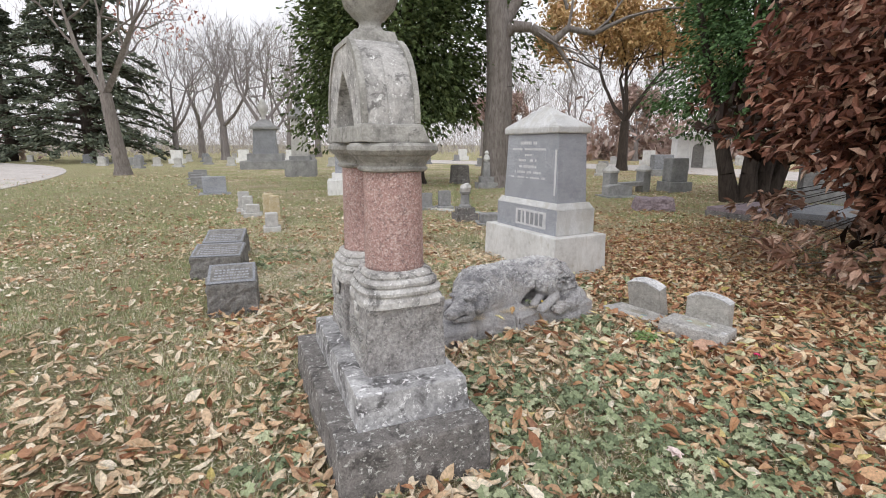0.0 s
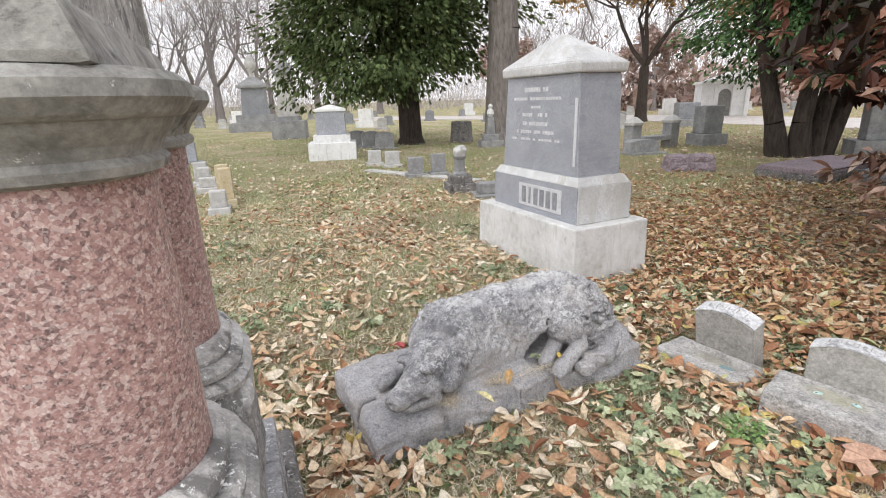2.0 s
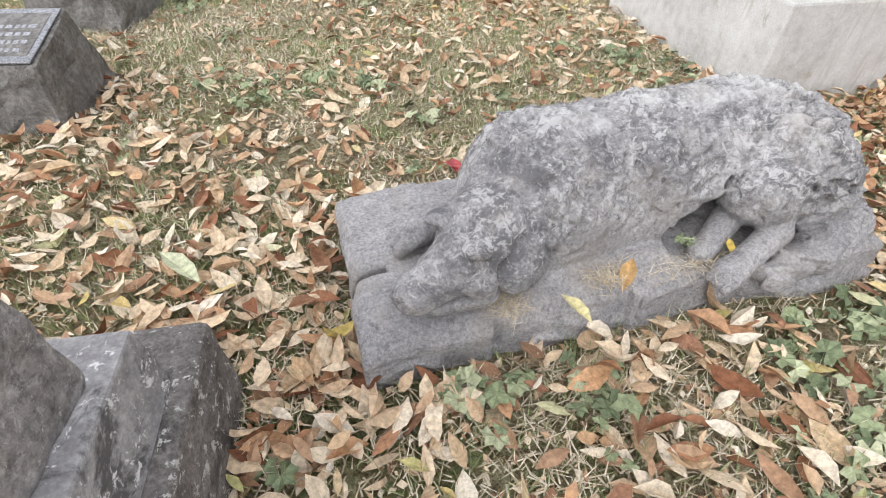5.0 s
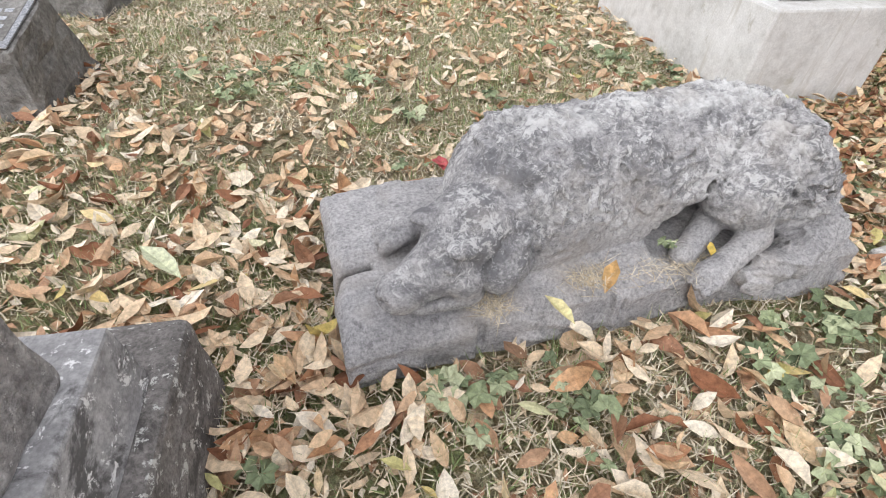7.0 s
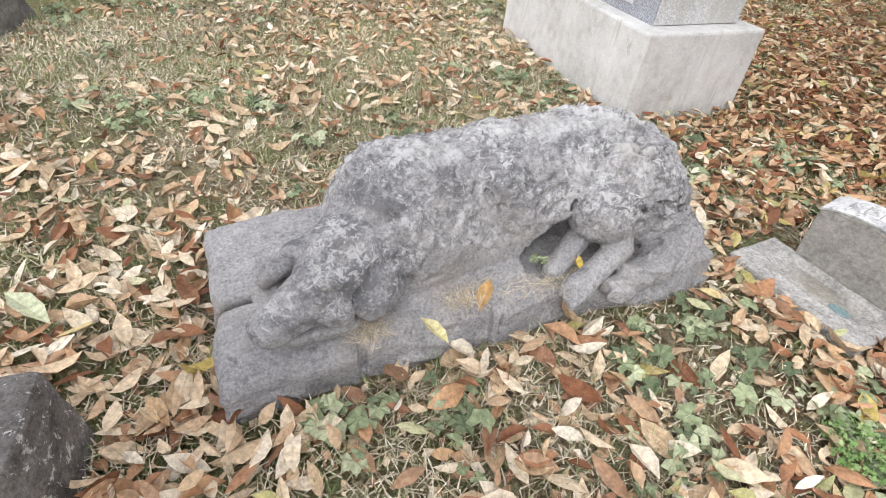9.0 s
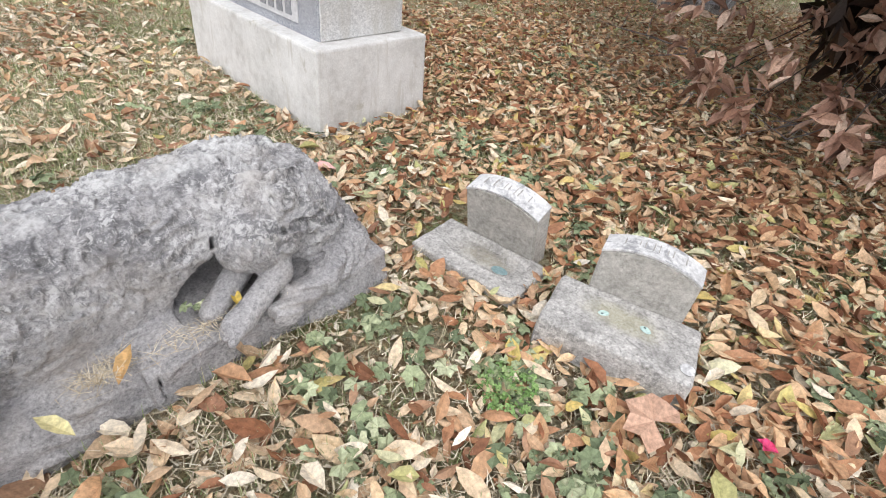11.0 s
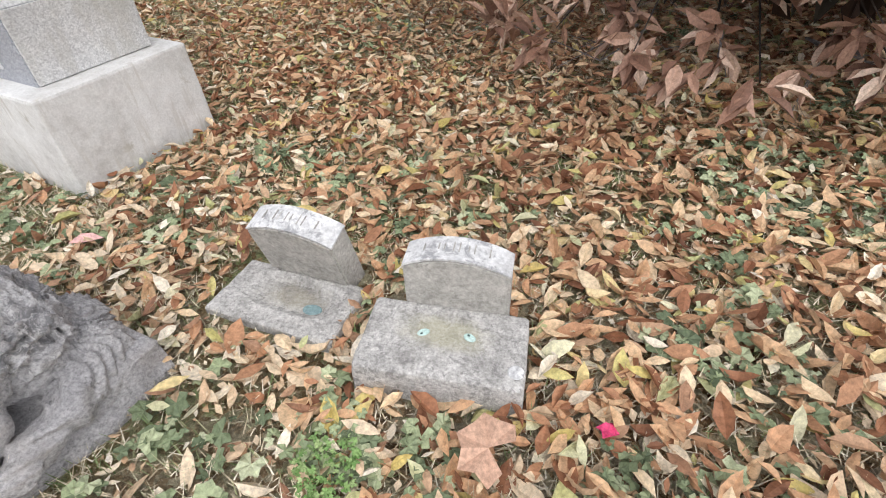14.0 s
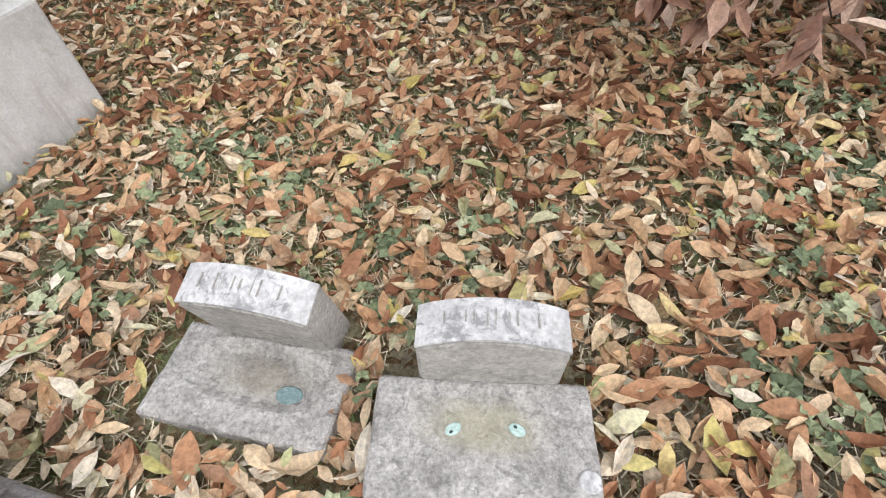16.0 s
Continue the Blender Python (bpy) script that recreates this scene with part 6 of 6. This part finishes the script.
ledger((6.35, 9.75, 0), -62, 0.95, 2.1, 0.19, gran_mauve, "flat mauve-grey ledger slab")
ledger((6.95, 8.72, 0), -50, 0.95, 1.9, 0.24, gran_dark, "flat grey ledger slab with bevelled edge")


def big_block_stone(at, turn, w, h, label, mat=None):
    t = thing("block_gravestone", at, label, "gravestone", turn=turn)
    part("base", block(-w * 0.65, w * 0.65, -0.35, 0.35, -0.05, 0.3, 0.02), far_grey, t)
    part("die", block(-w / 2, w / 2, -0.22, 0.22, 0.298, h, 0.03, n=3, rough=0.008), mat or far_grey, t)


big_block_stone((9.4, 11.9, 0), -20, 1.3, 1.25, "large grey block gravestone")
big_block_stone((11.6, 13.0, 0), -20, 0.7, 1.0, "dark granite block gravestone on base", gran_dark)
big_block_stone((9.95, 22.6, 0), 5, 0.9, 0.95, "dark square block gravestone", gran_dark)
big_block_stone((7.0, 14.9, 0), 10, 0.55, 1.0, "grey narrow gravestone on a stepped base")


def grave_bench(at, turn):
    t = thing("stone_bench", at, "grey stone bench grave between two posts with pale tops", "bench", turn=turn)
    for x in (-0.72, 0.72):
        part("post", block(x - 0.16, x + 0.16, -0.14, 0.14, -0.05, 0.62, 0.015), far_grey, t)
        part("post_cap", lathe([(0.19, 0.60), (0.2, 0.66), (0.12, 0.74), (0.05, 0.80)], 16, (x, 0), 0.5), far_pale, t)
    part("seat", block(-0.60, 0.60, -0.16, 0.16, 0.18, 0.30, 0.012), far_grey, t)


grave_bench((5.45, 14.6, 0), 30)
upright((4.75, 13.4, 0), 10, 0.7, 0.32, 0.35, far_grey, "low rounded grey gravestone", top="round", base=0.04)
upright((3.6, 13.9, 0), 10, 0.5, 0.3, 0.3, far_grey, "low rounded grey gravestone", top="round", base=0.04)


def mausoleum():
    t = thing("mausoleum", (15.6, 30.5, 0), "small white stone mausoleum with arched doorway", "mausoleum", turn=-14)
    part("wall", block(-1.1, 1.1, 0.0, 2.4, -0.05, 1.75, 0.02), white_marble, t)
    for x in (-1.12, -0.45, 0.45, 1.12):
        part("pilaster", block(x - 0.11, x + 0.11, -0.10, 0.02, -0.05, 1.74, 0.015), white_marble, t)
    part("cornice", block(-1.25, 1.25, -0.16, 2.5, 1.748, 1.90, 0.02), white_marble, t)
    part("roof", extrude_outline([(-1.25, 1.899), (1.25, 1.899), (0, 2.35)], -2.5, 0.15), white_marble, t).matrix_local = pose(0, 0, 0, 0, 0, 90)
    out = [(0.32 * math.cos(math.pi * i / 10), 1.15 + 0.32 * math.sin(math.pi * i / 10)) for i in range(11)]
    part("door", extrude_outline([(0.32, -0.02)] + out + [(-0.32, -0.02)], -0.01, 0.03), rock_side, t, "dark arched doorway").matrix_local = pose(0, 0.0, 0, 0, 0, 90)


mausoleum()

# far rows of stones: copies of a few kinds
kinds = [upright((-24.5, 36, 0), 5, 0.5, 0.55, 0.2, far_grey, "small grey headstone on the distant lawn", group="far headstones"), upright((-20.3, 38, 0), 5, 0.8, 1.0, 0.3, white_marble, "white headstone on the distant lawn", group="far headstones", base=0.35),
         upright((-23, 33.5, 0), 5, 0.45, 0.6, 0.18, far_pale, "pale rounded headstone on the distant lawn", top="round", group="far headstones"), upright((-27.5, 38.5, 0), 5, 0.6, 0.7, 0.22, gran_dark, "dark rounded headstone on the distant lawn", top="round", group="far headstones")]
rng = np.random.default_rng(90)
spots = [(-24, 35), (-25.5, 37), (-22, 36), (-21.2, 34), (-19, 33), (-17, 36), (-16, 40), (-14.5, 34), (-13.2, 38), (-38, 42), (-34, 41), (-42, 47), (-18.4, 30), (-16.8, 31.5), (-7.8, 27), (-4.5, 30), (-3.2, 27)]
spots += [(rng.uniform(8, 38), rng.uniform(33, 66)) for _ in range(46)] + [(rng.uniform(-8, 7), rng.uniform(30, 54)) for _ in range(18)] + [(rng.uniform(-26, -9), rng.uniform(38, 56)) for _ in range(16)]
spots += [(7.2, 22.5), (8.4, 26), (14.6, 14.2), (16.8, 17.0), (13.6, 12.2), (18.0, 13.5)]
for k, (x, y) in enumerate(spots):
    if not (12.5 < x < 19 and 27 < y < 34):
        copy_thing(kinds[(0, 2, 3, 0, 2, 0, 1, 2, 0)[k % 9]], pose(x, y, 0, 0, 0, rng.uniform(-15, 25)))


# ---- single leaves and clutter that stand out ----
def lone_leaf(at, turn, length, width, colours, label, tip=(4, 4), petals=1, shape=(LEAF_V, LEAF_F)):
    m = foliage("single_leaf", (0.0, colours[0]), (1.0, colours[1]), noise_amount=0.1)
    rng = np.random.default_rng(int(abs(at[0]) * 1000))
    rot = np.array([(Euler((radians(tip[0]), radians(tip[1]), radians(turn))).to_matrix() @ Euler((0, 0, 1.1 * i)).to_matrix()) for i in range(petals)]).reshape(-1, 3, 3)
    ob = scatter("fallen_leaf", np.zeros((petals, 3)), rot, np.full(petals, length), np.full(petals, width), m, shape, curl=np.full(petals, 1.2))
    ob.matrix_world = pose(*at)
    tagged(ob, label, "leaf")


lone_leaf((0.41, 3.382, 0.146), 60, 0.095, 0.042, ((0.62, 0.55, 0.27), (0.68, 0.62, 0.36)), "yellow fallen leaf lying on the statue's slab", (14, 4))
lone_leaf((0.525, 3.512, 0.158), -15, 0.10, 0.045, ((0.55, 0.33, 0.14), (0.60, 0.40, 0.18)), "tan fallen leaf lying on the statue's slab", (18, -6))
lone_leaf((0.77, 3.665, 0.175), 20, 0.08, 0.032, ((0.60, 0.42, 0.10), (0.62, 0.48, 0.12)), "golden fallen leaf between the statue's paws", (10, 8))
lone_leaf((2.03, 2.95, 0.05), 40, 0.06, 0.042, ((0.62, 0.05, 0.16), (0.70, 0.08, 0.20)), "bright crimson leaf among the litter", (8, 5), 2)
lone_leaf((1.77, 3.09, 0.06), 25, 0.17, 0.18, ((0.50, 0.30, 0.21), (0.56, 0.37, 0.27)), "broad tan sycamore leaf among the litter", (6, -8), 1, (PALM_V, PALM_F))
lone_leaf((1.122, 4.576, 0.05), 80, 0.11, 0.08, ((0.72, 0.40, 0.38), (0.76, 0.48, 0.44)), "pale pink leaf among the litter", (6, 4))
lone_leaf((-0.02, 4.06, 0.035), 30, 0.075, 0.05, ((0.42, 0.07, 0.08), (0.50, 0.13, 0.13)), "red maple leaf beside the statue", (10, 4), 2)
lone_leaf((-0.62, 3.35, 0.05), 70, 0.17, 0.065, ((0.52, 0.54, 0.36), (0.56, 0.58, 0.42)), "pale green leaf lying by the monument base", (6, 4))
lone_leaf((1.03, 1.94, 0.04), 15, 0.085, 0.045, ((0.70, 0.55, 0.52), (0.78, 0.66, 0.62)), "pale pink torn leaf on the litter", (8, 6), 4)
cover = link("lens_cap_stone", lathe([(0.021, 0.0), (0.022, 0.002), (0.019, 0.004), (0.008, 0.0045)], 20), foot_top)
cover.matrix_world = pose(1.940, 3.183, 0.103)
cover.name = "white_disc"
tagged(cover, "small white round disc on the footstone's slab corner", "disc")
